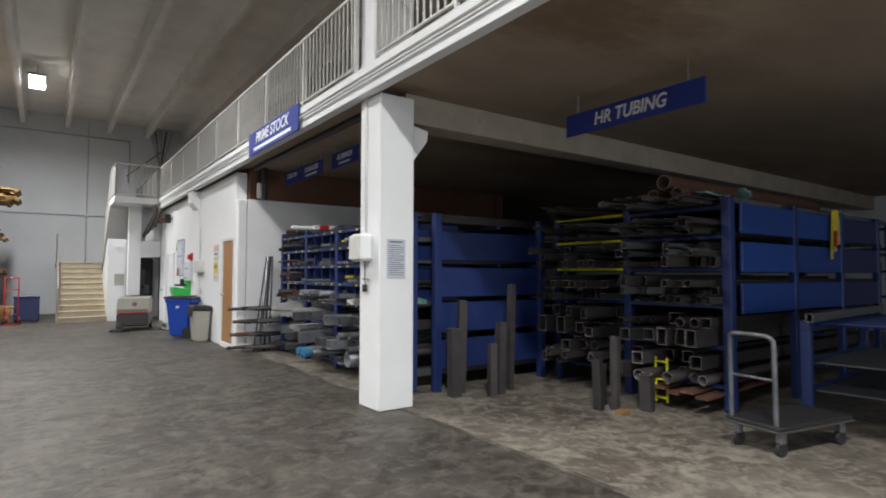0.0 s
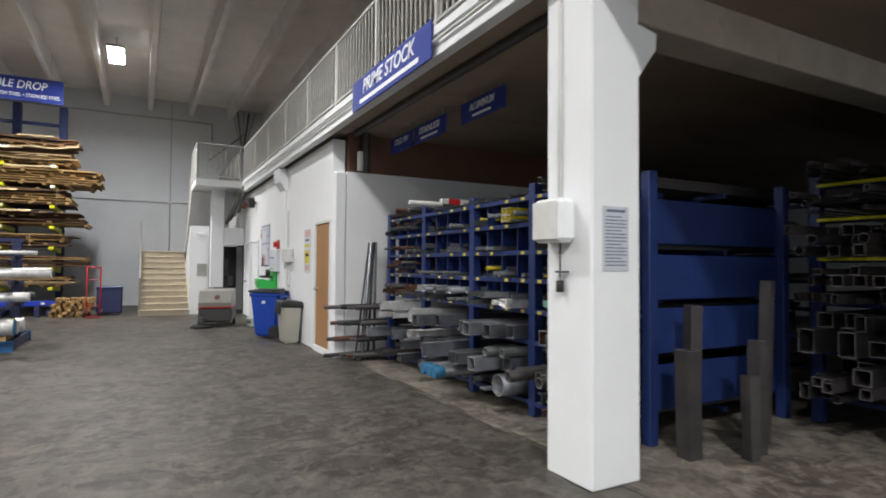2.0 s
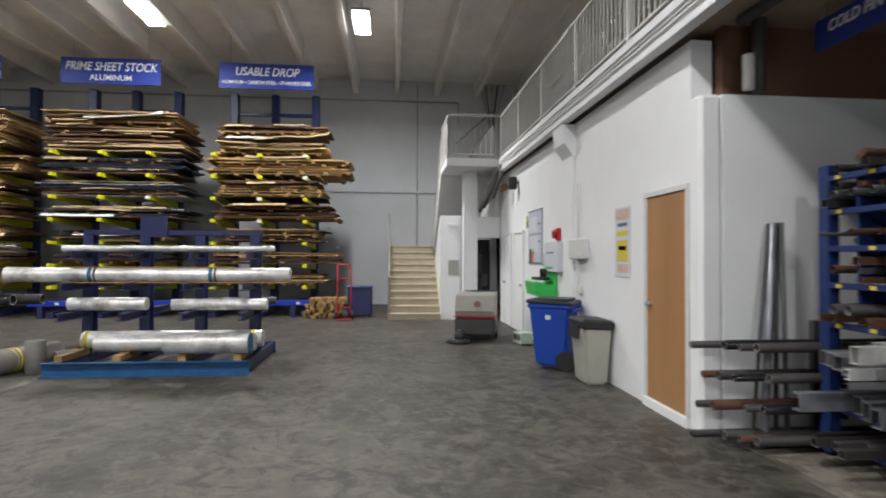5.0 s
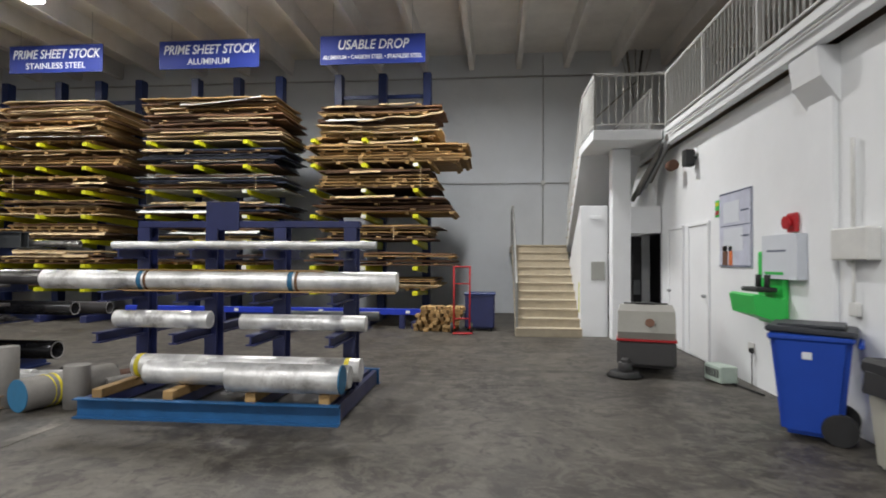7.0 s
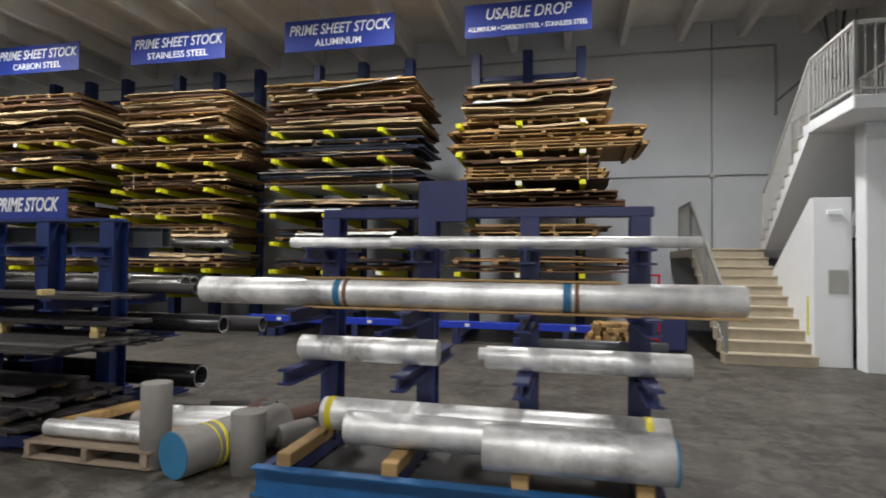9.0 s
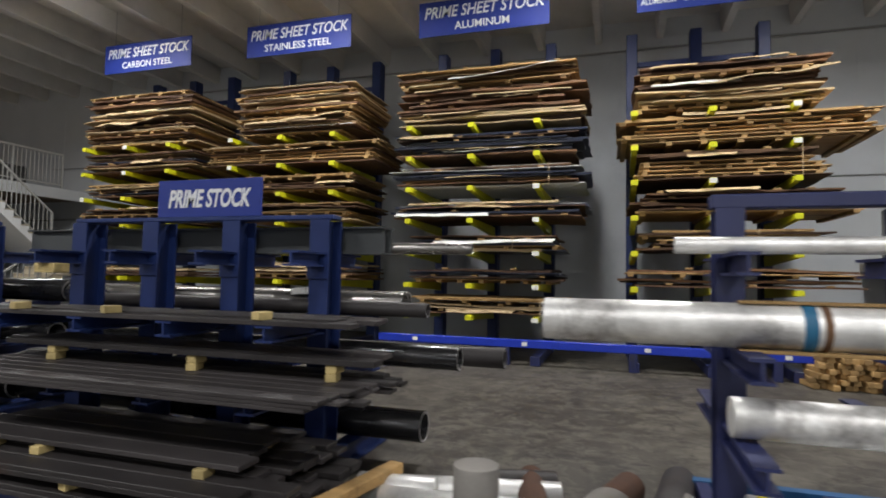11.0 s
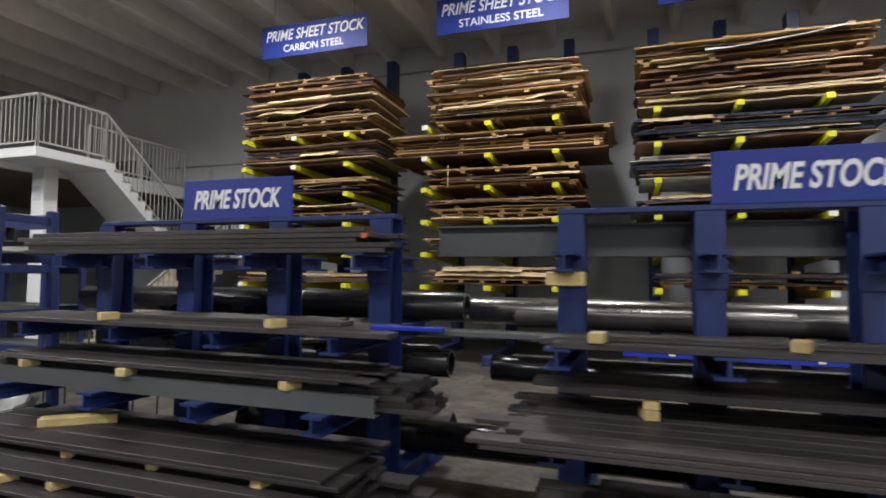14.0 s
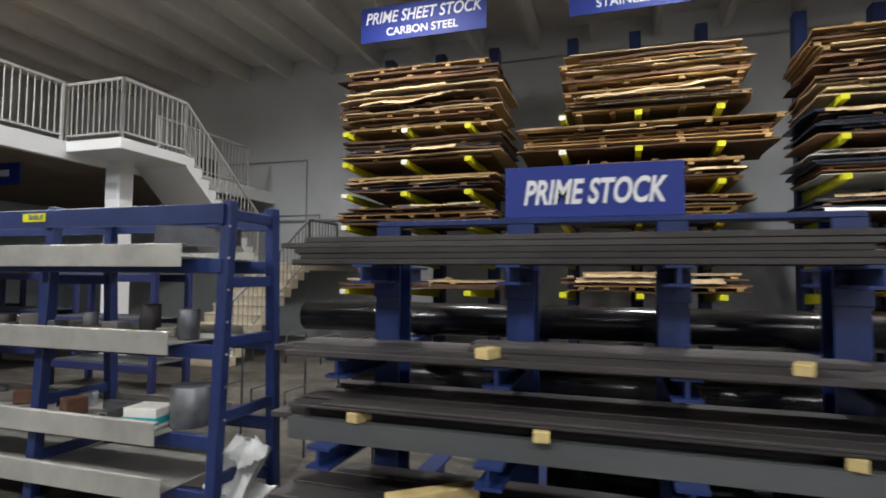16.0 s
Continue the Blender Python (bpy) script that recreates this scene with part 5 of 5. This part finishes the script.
for zz in (1.11, 0.55):
    for i in range(16):
        x = -13.75 - i * 0.17
        k = rnd.randrange(4)
        hgt = rnd.uniform(0.06, 0.22)
        m = rnd.choice([GALV, STEELG, RUST, STEELD, GREYC])
        if k == 0:
            solid("metal_offcut", rod(rnd.choice((0.05, 0.07)), round(hgt, 2), m, "z", 16), (x, 15.0 + rnd.uniform(0, 0.3), zz + 0.005 + round(hgt, 2) / 2), "short metal offcut standing on the tray", "offcut", "tray offcuts")
        elif k == 1:
            solid("metal_offcut", box_tube(0.06, 0.06, 0.006, round(0.15 + hgt, 2), m), (x, 15.0 + rnd.uniform(0, 0.3), zz + 0.037), "short box tube offcut on the tray", "offcut", "tray offcuts", turn=(0, 0, rnd.uniform(0, 180)))
        else:
            solid("metal_offcut", bx(0.14, 0.12, round(hgt * 0.6, 2), m, 0.006), (x, 15.0 + rnd.uniform(0, 0.3), zz + 0.006 + round(hgt * 0.6, 2) / 2), "small metal offcut block on the tray", "offcut", "tray offcuts", turn=(0, 0, rnd.uniform(0, 90)))
solid("metal_drum", rod(0.13, 0.26, GALV, "z", 24), (-13.46, 15.1, 0.685), "dented round metal can on the shelf", "can")
cb = thing("parts_box", (-13.7, 15.0, 0.556), "small white box with teal band", "box", turn=8)
part("carton", bx(0.24, 0.2, 0.13, LABEL, 0.006), cb, (0, 0, 0.065))
part("band", bx(0.243, 0.203, 0.05, mat("teal_print", (0.02, 0.35, 0.4), 0.5), 0.004), cb, (0, 0, 0.05))
solid("metal_cylinder", rod(0.07, 0.2, GALV, "z", 20), (-13.5, 15.1, 1.216), "short metal cylinder on the shelf", "offcut")
solid("box_section", box_tube(0.13, 0.12, 0.006, 0.5, GALV), (-13.35, 15.0, 1.79), "short galvanised box section on top shelf", "offcut", turn=(0, 0, 25))
bag = thing("plastic_bag", (-12.95, 15.15, 0.0), "crumpled clear plastic bag hanging in shelf end", "bag")
part("bag", warped(0.26, 0.34, 0.1, CLEARP, 33, 0.22), bag, (-0.16, 0, 0.3), (70, 20, 10))
part("bag_fold", warped(0.2, 0.14, 0.03, CLEARP, 35, 0.15), bag, (-0.06, -0.05, 0.42), (50, -30, 40))
part("bag_end", warped(0.3, 0.3, 0.12, CLEARP, 36, 0.2), bag, (-0.14, 0.0, 0.1), (20, 10, 10))
for i in range(7):
    u = thing("divider_hoop", (-14.3 + i * 0.32, 16.2, 0), "thin bent wire divider hoop standing behind", "hoop", "wire hoops")
    for zz in (0.5, 0.95):
        part("rod", rod(0.008, 0.22, RUST if i == 5 else STEELG, "z", 8), u, (0, -0.2, zz))
        part("rod", rod(0.008, 0.3, RUST if i == 5 else STEELG, "y", 8), u, (0, -0.05, zz + 0.11))
    part("leg", rod(0.01, 1.05, STEELG, "z", 8), u, (0, 0.1, 0.525))

# second blue shelving frame and clutter deep under the far mezzanine
for k, xx in enumerate((-17.5, -20.6, -23.0)):
    fr = thing("far_shelving", (xx, 18.2 + k * 0.8, 0), "blue shelving frame in the far bay", "shelving", "far shelving frames")
    for dx in (-0.9, 0.9):
        for dy in (-0.3, 0.3):
            part("upright", bx(0.08, 0.08, 1.7, DBLUE, 0.005), fr, (dx, dy, 0.85))
    for zz in (0.3, 0.9, 1.5):
        for dy in (-0.3, 0.3):
            part("beam", bx(1.8, 0.05, 0.1, DBLUE, 0.005), fr, (0, dy, zz))
        part("deck", bx(1.76, 0.56, 0.02, STEELG, 0.002), fr, (0, 0, zz + 0.06))
solid("bucket", rod(0.14, 0.35, LABEL, "z", 20, 0, 0.16), (-17.3, 20.2, 0.175), "white plastic bucket on the floor", "bucket")
solid("grey_tote", bx(0.4, 0.4, 0.4, DGREY, 0.02), (-17.9, 20.6, 0.2), "dark grey plastic tote on the floor", "tote")
solid("machine_crate", bx(0.9, 0.6, 0.5, DGREY, 0.04), (-20.2, 22.5, MZ + 0.25), "dark machine crate on the far mezzanine", "crate")
solid("timber_bundle", bx(2.6, 0.8, 0.18, CARD, 0.01), (-20.6, 15.5, MZ + 0.09), "brown timber stack on the far mezzanine", "timber")
# ---- long-stock racks under the mezzanine ----
def end_profile(kind, s, ln, m):
    if kind == "pipe":
        return rod(s / 2, ln, m, "x", 18, s / 2 * 0.86)
    if kind == "box":
        return box_tube(s, s, s * 0.045, ln, m)
    if kind == "rect":
        return box_tube(s, s * 1.6, s * 0.045, ln, m)
    if kind == "angle":
        return prism(("l", s), l_outline(s, s, s * 0.12), ln, m, "x")
    if kind == "chan":
        return prism(("c", s), c_outline(s * 0.6, s, s * 0.1), ln, m, "x")
    if kind == "solid":
        return rod(s / 2, ln, m, "x", 16)
    return bx(ln, s * 1.5, s * 0.3, m, 0.002)


HALF = {"pipe": 0.5, "box": 0.5, "rect": 0.8, "angle": 0.0, "chan": 0.5, "solid": 0.5, "flat": 0.15}


REST = []


def fill_bay(y0, y1, z, top, x_front, seed, kinds, mats, size, rows, label, deep=3.6, jitter=0.25, single=True, dense=0.9):
    """Bars lying side by side in one bay with their ends towards the aisle."""
    rnd = random.Random(seed)
    zz = z
    for _ in range(rows):
        y, most = y0 + rnd.uniform(0, 0.06), 0.0
        kind, s, m = rnd.choice(kinds), round(rnd.choice(size), 3), rnd.choice(mats)
        while True:
            if rnd.random() < 0.28:
                kind, s, m = rnd.choice(kinds), round(rnd.choice(size), 3), rnd.choice(mats)
            w = s * (1.55 if kind == "flat" else 1.06)
            hgt = s * {"rect": 1.6, "flat": 0.3}.get(kind, 1.0)
            if y + w > y1:
                break
            if zz + hgt < top and rnd.random() < dense:
                ln = round(deep, 1)
                place = (x_front + rnd.uniform(-1, 0.35) * jitter + ln / 2, y + (0 if kind == "angle" else w / 2), zz + HALF[kind] * s + 0.002)
                me = end_profile(kind, s, ln, m)
                yaw = rnd.uniform(-0.9, 0.9)
                most = max(most, hgt)
                if single:
                    solid("bar_stock", me, place, label, "bar stock", "bar stock in racks", turn=(0, 0, yaw))
                else:
                    REST.append((me, pose(*place, 0, 0, yaw)))
            y += w + rnd.choice((0, 0, 0.01, 0.04))
        zz += most + 0.004


def pigeon_rack(ups, zs, x0, depth, label, tags=True, dividers=True):
    r = thing("bar_stock_rack", (x0, (ups[0] + ups[-1]) / 2, 0), label, "rack", "bar stock racks")
    cy = (ups[0] + ups[-1]) / 2
    for k, u in enumerate(ups):
        for dx in (0.05, depth):
            part("upright", bx(0.1, 0.1, zs[-1] + (0.12 if k % 2 else 0.05), BLUE, 0.006), r, (dx, u - cy, (zs[-1] + 0.1) / 2))
    for z in zs:
        for dx in (0.03, depth * 0.5, depth):
            part("beam", bx(0.05, ups[-1] - ups[0], 0.045, BLUE, 0.005), r, (dx, 0, z - 0.03))
        for k in range(len(ups) - 1):
            n = 4
            for j in range(n):
                yy = ups[k] + (j + 0.5) * (ups[k + 1] - ups[k]) / n - cy
                if tags and z > 0.9 and (j * 3 + k + int(z * 10)) % 4:
                    part("shelf_tag", bx(0.004, 0.055, 0.03, DULLY, 0.001), r, (0.0, yy, z - 0.03), label="yellow shelf label")
                if dividers and z > 1.0 and z < zs[-1] and j:
                    part("divider", bx(0.9, 0.018, 0.25, BLUE, 0.003), r, (0.5, yy - 0.12, z + 0.12))
    return r


UPS = (5.95, 6.97, 8.1, 9.35, 10.55)
ZS = (0.16, 0.42, 0.74, 1.04, 1.34, 1.62, 1.9, 2.16)
FX = 3.72
rack_a = pigeon_rack(UPS, ZS, FX, 3.0, "blue pigeon-hole rack filled with metal bar stock")
SS = "length of metal bar stock lying in the rack"
LIGHT = [GALV, GALV, STEELG, ALU]
DARK = [STEELD, STEELD, STEELG, RUST]
seed = 100
for k in range(4):
    for j, z in enumerate(ZS):
        top = ZS[j + 1] - 0.07 if j + 1 < len(ZS) else z + 0.2
        seed += 1
        ya, yb = UPS[k] + 0.07, UPS[k + 1] - 0.07
        if j == 0:
            fill_bay(ya, yb, z, top, FX - 0.02, seed, ["pipe", "box", "chan", "flat"], DARK if k in (0, 3) else LIGHT, (0.06, 0.08, 0.1), 1, SS, 3.3, 0.3, True, 0.75)
        elif j < 3:
            fill_bay(ya, yb, z, top, FX - 0.1, seed, ["box", "rect", "chan", "box", "pipe"], DARK if k == 0 else LIGHT, (0.07, 0.1, 0.13), 2, SS, 3.4, 0.42, True, 0.9)
        elif j == 3:
            fill_bay(ya, yb, z, top, FX + 0.02, seed, ["box", "pipe", "angle", "chan"], DARK if k in (0, 3) else LIGHT, (0.045, 0.06, 0.08), 2, SS, 3.2, 0.3, True, 0.8)
        else:
            some = [STEELD, STEELD, STEELG] if k == 0 else [GALV, STEELG, GALV, YPAINT] if k == 1 else [GALV, STEELG, STEELG] if k == 2 else [STEELD, RUST, STEELG]
            fill_bay(ya, yb, z, top, FX + 0.16, seed, ["angle", "pipe", "solid", "box", "chan"], some, (0.03, 0.045, 0.06), 1 + (k + j) % 2 + (k == 3), SS, 3.0, 0.28, k in (1, 2), 0.62)
for i, (y, z) in enumerate(((8.05, 0.31), (8.2, 0.31), (7.93, 0.31))):
    p = thing("capped_pipe", (3.16, y, z), "grey pipe with blue plastic end cap", "pipe", "capped pipes")
    part("pipe", rod(0.058, 1.6, GALV, "x", 22), p, (0.8, 0, 0))
    part("cap", rod(0.061, 0.12, CYAN, "x", 22), p, (0.05, 0, 0), label="blue plastic end cap")
solid("large_pipe", rod(0.11, 2.2, GALV, "x", 30, 0.098), (4.6, 7.22, 0.275), "large grey pipe on the lowest tier", "pipe")
solid("large_pipe", rod(0.075, 2.2, GALV, "x", 28, 0.058), (4.72, 7.45, 0.5), "thick-walled grey pipe in the rack", "pipe")
solid("large_pipe", rod(0.08, 2.2, GALV, "x", 28, 0.066), (4.7, 7.2, 0.505), "thick-walled grey pipe in the rack", "pipe")
for i in range(4):
    solid("yellow_strapped_tube", box_tube(0.07, 0.07, 0.006, 2.4, YSTRAP), (4.85, 7.28 + 0.075 * (i % 2), 1.945 + 0.075 * (i // 2)), "yellow wrapped square tube in the rack", "bar stock", "yellow wrapped tubes")
solid("orange_bar", bx(1.2, 0.03, 0.05, YSTRAP, 0.004), (3.75, 6.45, 1.66), "yellow painted bar lying on the rack", "bar stock", turn=(0, 0, 62))
for i in range(5):
    solid("green_wrapped_bar", warped(0.5, 0.13, 0.06, GREENT, 60 + i, 0.14), (3.78, 6.1 + (i % 3) * 0.27, 1.13 + 0.3 * (i // 3)), "bar ends in crumpled pale green plastic", "wrapped bar", "green wrapped bars", turn=(0, 0, 15 * i))
solid("long_tube", rod(0.03, 2.2, PALE, "x", 14), (4.4, 8.9, 2.24), "white plastic tube lying on the rack top", "tube")
banded = solid("red_banded_tube", bx(1.5, 0.06, 0.06, PALE, 0.006), (4.2, 8.35, 2.21), "white wrapped bar with red band on top", "bar stock")
part("red_band", bx(0.16, 0.064, 0.064, RED, 0.004), banded, (-0.58, 0, 0))
ro = thing("leaning_rods", (3.35, 10.75, 0), "slim rods leaning on the white partition", "rods")
for i in range(4):
    part("rod", rod((0.014, 0.035, 0.02, 0.02)[i], 1.85, [STEELD, GALV, STEELD, STEELG][i], "z", 12), ro, (0.06 + 0.07 * i, 0.1, 0.9), (-6, 9 - 2 * i, 0))

# side panels of the bar rack, seen past the column
# plain BLUE, darker than PANELB: these panels' shade is put into the colour
for i, z0 in enumerate((0.25, 0.72, 1.17, 1.64)):
    part("side_panel", bx(1.75, 0.03, 0.38, BLUE, 0.008), rack_a, (4.98 - FX, 5.86 - 8.25, z0 + 0.2))
for xx in (4.06, 5.9):
    part("side_post", bx(0.1, 0.09, 2.25, BLUE, 0.006), rack_a, (xx - FX, 5.83 - 8.25, 1.125))
an = random.Random(3)
for x, y, h, w, m in ((4.08, 5.48, 0.82, 0.13, STEELD), (4.28, 5.6, 1.15, 0.1, STEELD), (4.42, 5.2, 0.64, 0.09, STEELD), (4.66, 5.3, 0.88, 0.1, STEELD), (4.88, 5.35, 1.35, 0.08, STEELD), (4.95, 4.0, 0.55, 0.09, STEELD), (5.1, 3.9, 0.8, 0.08, STEELD), (5.2, 4.2, 0.45, 0.1, STEELD), (5.35, 3.7, 0.4, 0.12, STEELD)):
    solid("standing_offcut", prism(("l", w), l_outline(w, w, 0.014), h, m, "z") if w < 0.1 else box_tube(w, w, 0.012, h, m, "z"), (x, y, h / 2), "dark steel offcut standing on end on the floor", "offcut", "standing offcuts", turn=(an.uniform(-3, 3), an.uniform(-3, 3), an.uniform(-20, 20)))
solid("timber_block", bx(0.14, 0.1, 0.06, WOOD, 0.006), (5.0, 3.75, 0.03), "small timber block on the floor", "timber", "spacer blocks")

# hot-rolled tubing racks with blue side panels
UR = (3.12, 4.38, 5.55)
ZR = (0.3, 0.72, 1.16, 1.56, 1.92, 2.24)
rack_r = pigeon_rack(UR, ZR, 5.95, 5.0, "blue rack of hot-rolled steel tubing", tags=False, dividers=False)
for j, z in enumerate(ZR):
    for k in range(2):
        top = ZR[j + 1] - 0.07 if j + 1 < len(ZR) else z + 0.14
        seed += 1
        size = (0.08, 0.11, 0.13) if j < 2 else ((0.05, 0.07, 0.09) if j < 4 else (0.03, 0.045))
        fill_bay(UR[k] + 0.07, UR[k + 1] - 0.07, z, top, 5.85, seed, ["box", "box", "rect", "pipe"] if j < 4 else ["box", "flat", "angle"], [STEELD, STEELD, STEELD, STEELD, STEELD, STEELG] if k == 0 else [STEELD], size, 4, "hot-rolled steel tube lying in the rack", 5.0, 0.55, j < 1)
        if k == 1 and j >= 3:
            solid("yellow_beam", bx(0.05, 1.08, 0.032, YEL, 0.005), (5.92, 4.96, z - 0.02), "yellow painted rack beam", "beam", "yellow rack beams")
for i, (xa, xb, m) in enumerate(((6.1, 7.35, PANELB), (7.45, 8.75, PANELB), (8.85, 10.1, DBLUE))):
    for z0 in (1.05, 1.5, 1.92):
        part("side_panel", bx(xb - xa, 0.03, 0.33, m, 0.008), rack_r, ((xa + xb) / 2 - 5.95, 3.04 - 4.335, z0 + 0.17))
for xx in (7.4, 8.8, 10.15):
    part("side_post", bx(0.1, 0.08, 2.32, BLUE, 0.006), rack_r, (xx - 5.95, 3.06 - 4.335, 1.16))
for i, (y, z, r) in enumerate(((3.72, 2.53, 0.09), (3.56, 2.39, 0.07), (3.86, 2.39, 0.07), (4.6, 2.36, 0.05))):
    solid("steel_pipe", rod(r, 4.0, RUST if i < 3 else GALV, "x", 22, r * 0.85), (7.75, y, z), "reddish steel pipe on top of the rack", "pipe", "top pipes")
for i in range(6):
    solid("long_tube", box_tube(0.09, 0.06, 0.006, 5.0, GALV), (8.55, 3.2 + i * 0.12, 2.3), "pale steel tube on top of the rack", "bar stock", "top tubes")
for i in range(4):
    solid("long_tube", rod(0.055, 3.0, GALV, "x", 18, 0.048), (7.2, 3.3 + i * 0.125, 0.78 + 0.04 * (i % 2)), "grey round tube with open end in the rack", "tube", "grey tubes")
for i in range(5):
    solid("rusty_angle", bx(1.6, 0.14, 0.03, RUST, 0.003), (6.35, 3.25 + 0.17 * i, 0.2 + 0.034 * (i % 2)), "rusty steel flat on the bottom tier", "bar stock", "rusty flats", turn=(0, 0, 4))
for i in range(3):
    solid("plastic_wrap", warped(0.34, 0.12, 0.02, CYANW, 81 + i, 0.1), (6.08 + 0.2 * i, 3.36 - 0.08 * i, 2.37), "torn pale cyan plastic wrap over tube ends", "wrap", "torn wraps", turn=(15 * i, 10, 20 * i))
gate = thing("yellow_clamp", (5.7, 3.75, 0.05), "yellow painted steel clamp frame", "clamp")
for dz in (0.0, 0.2, 0.4):
    part("rung", bx(0.03, 0.14, 0.02, YEL, 0.003), gate, (0, 0, dz + 0.05))
for dy in (-0.07, 0.07):
    part("stile", bx(0.02, 0.02, 0.5, YEL, 0.003), gate, (0, dy, 0.25))
sl = thing("lifting_sling", (8.35, 2.98, 1.75), "yellow lifting sling with red label hung over panel", "sling")
for i in range(3):
    part("strap", bx(0.05, 0.015, 0.65 - 0.1 * i, YSTRAP, 0.004), sl, (0.06 * i, -0.012 * i, 0.25 + 0.05 * i), (0, 6 - 4 * i, 0))
part("tag", bx(0.06, 0.02, 0.2, RED, 0.003), sl, (0.02, -0.04, 0.2))

# platform cart and blue work frame beside the tubing rack
ca = thing("platform_cart", (5.33, 2.27, 0), "black platform cart with bent steel push handle", "cart", turn=-10)
part("deck", bx(1.0, 0.5, 0.04, BLACK, 0.012), ca, (0, 0, 0.24))
part("deck_edge", bx(1.02, 0.52, 0.02, DGREY, 0.006), ca, (0, 0, 0.215))
hoop = []
for a in range(13):
    u = math.pi * a / 12
    hoop.append((-0.47 - 0.03 * math.sin(u), -0.2 * (1 if a < 6 else -1 if a > 6 else 0) if a in (0, 12) else -0.2 * math.copysign(abs(math.cos(u)) ** 0.35, math.cos(u)), 0.84 + 0.14 * math.sin(u) ** 0.35 if a not in (0, 12) else 0.24))
cu = bpy.data.curves.new("push_handle", "CURVE")
cu.dimensions, cu.bevel_depth, cu.bevel_resolution = "3D", 0.018, 3
sp_h = cu.splines.new("POLY")
sp_h.points.add(len(hoop) - 1)
for pt, q in zip(sp_h.points, hoop):
    pt.co = (*q, 1)
tmp = new("push_handle_curve", cu)
bpy.context.view_layer.update()
hm = bpy.data.meshes.new_from_object(tmp.evaluated_get(bpy.context.evaluated_depsgraph_get()))
bpy.data.objects.remove(tmp)
hm.materials.clear()
hm.materials.append(GALV)
part("push_handle", hm, ca, label="bent grey steel push handle")
part("handle_bar", rod(0.012, 0.38, GALV, "y", 12), ca, (-0.47, 0, 0.62))
for dx in (-0.4, 0.4):
    for dy in (-0.19, 0.19):
        ct = part("caster_fork", bx(0.07, 0.05, 0.1, GALV, 0.006), ca, (dx, dy, 0.16))
        part("caster_wheel", rod(0.065, 0.03, BLACK, "y", 18), ct, (0, 0, -0.095))
wf = thing("work_frame", (7.1, 2.1, 0), "blue steel roller stand with lower shelves", "stand", turn=4)
for dx in (-0.95, 0.95):
    for dy in (-0.4, 0.4):
        part("leg", bx(0.09, 0.09, 0.95, BLUE, 0.006), wf, (dx, dy, 0.475))
for dy in (-0.4, 0.4):
    part("top_rail", bx(2.0, 0.08, 0.1, BLUE, 0.006), wf, (0, dy, 0.98))
for i in range(5):
    part("roller", rod(0.025, 0.8, BLUE, "y", 12), wf, (-0.8 + 0.4 * i, 0, 1.0))
for z in (0.35, 0.62):
    part("shelf", bx(1.8, 0.7, 0.02, STEELG, 0.003), wf, (0, 0, z))
    for dy in (-0.38, 0.38):
        part("shelf_edge", bx(1.85, 0.03, 0.06, BLUE, 0.004), wf, (0, dy, z))
solid("tube_on_stand", box_tube(0.06, 0.08, 0.005, 2.4, STEELG), (7.1, 2.4, 1.07), "grey tube resting on the roller stand", "bar stock", turn=(0, 0, 4))

# pipes at the foot of the partition wall
for i in range(16):
    solid("dark_pipe", rod((0.04, 0.03)[i % 2], 2.6, (STEELD, RUST, STEELD, STEELD, BLACKP)[i % 5], "x", 14, (0.032, 0.023)[i % 2]), (4.5 - 0.13 * (i % 4) + 0.05 * (i % 3), 10.6 + 0.085 * (i % 4), 0.1 + 0.24 * (i // 4) - (0.008 if i % 2 else 0)), "dark pipe end sticking out by the partition", "pipe", "dark pipes")
pr = thing("pipe_bracket", (3.9, 10.75, 0), "dark stand holding pipes by the partition", "stand")
part("post", bx(0.06, 0.06, 1.0, DGREY, 0.005), pr, (0, 0.12, 0.5))
for z in (0.04, 0.28, 0.52, 0.76):
    part("arm", bx(0.05, 0.4, 0.03, DGREY, 0.004), pr, (0, 0, z))
# duct and bottle above the partition corner
conduit([(3.5, 10.98, 2.96), (3.5, 10.98, 3.55)], 0.06, "dark downpipe above the partition", DGREY)
solid("hanging_bottle", rod(0.05, 0.3, PIPEW, "z", 16), (3.4, 10.97, 3.1), "pale bottle-shaped fitting above the partition", "fitting")
conduit([(3.3, 10.9, 3.51), (3.3, 6.0, 3.51)], 0.05, "dark pipe run under the mezzanine edge", DGREY)


# the many further bars deep in the racks, as one mass
def joined(items):
    mats = []
    for me, m in items:
        mats += [k for k in me.materials if k not in mats]
    verts, faces, slots = [], [], []
    for me, m in items:
        o = len(verts)
        verts += [tuple(m @ v.co) for v in me.vertices]
        faces += [tuple(o + i for i in p.vertices) for p in me.polygons]
        slots += [mats.index(me.materials[p.material_index]) for p in me.polygons]
    out = bpy.data.meshes.new("rack_stock")
    out.from_pydata(verts, [], faces)
    for k in mats:
        out.materials.append(k)
    out.polygons.foreach_set("material_index", slots)
    out.update()
    return out


solid("rack_stock", joined(REST), (0, 0, 0), "crowded lengths of metal bar and tube filling the racks", "bar stock", kind="stuff")
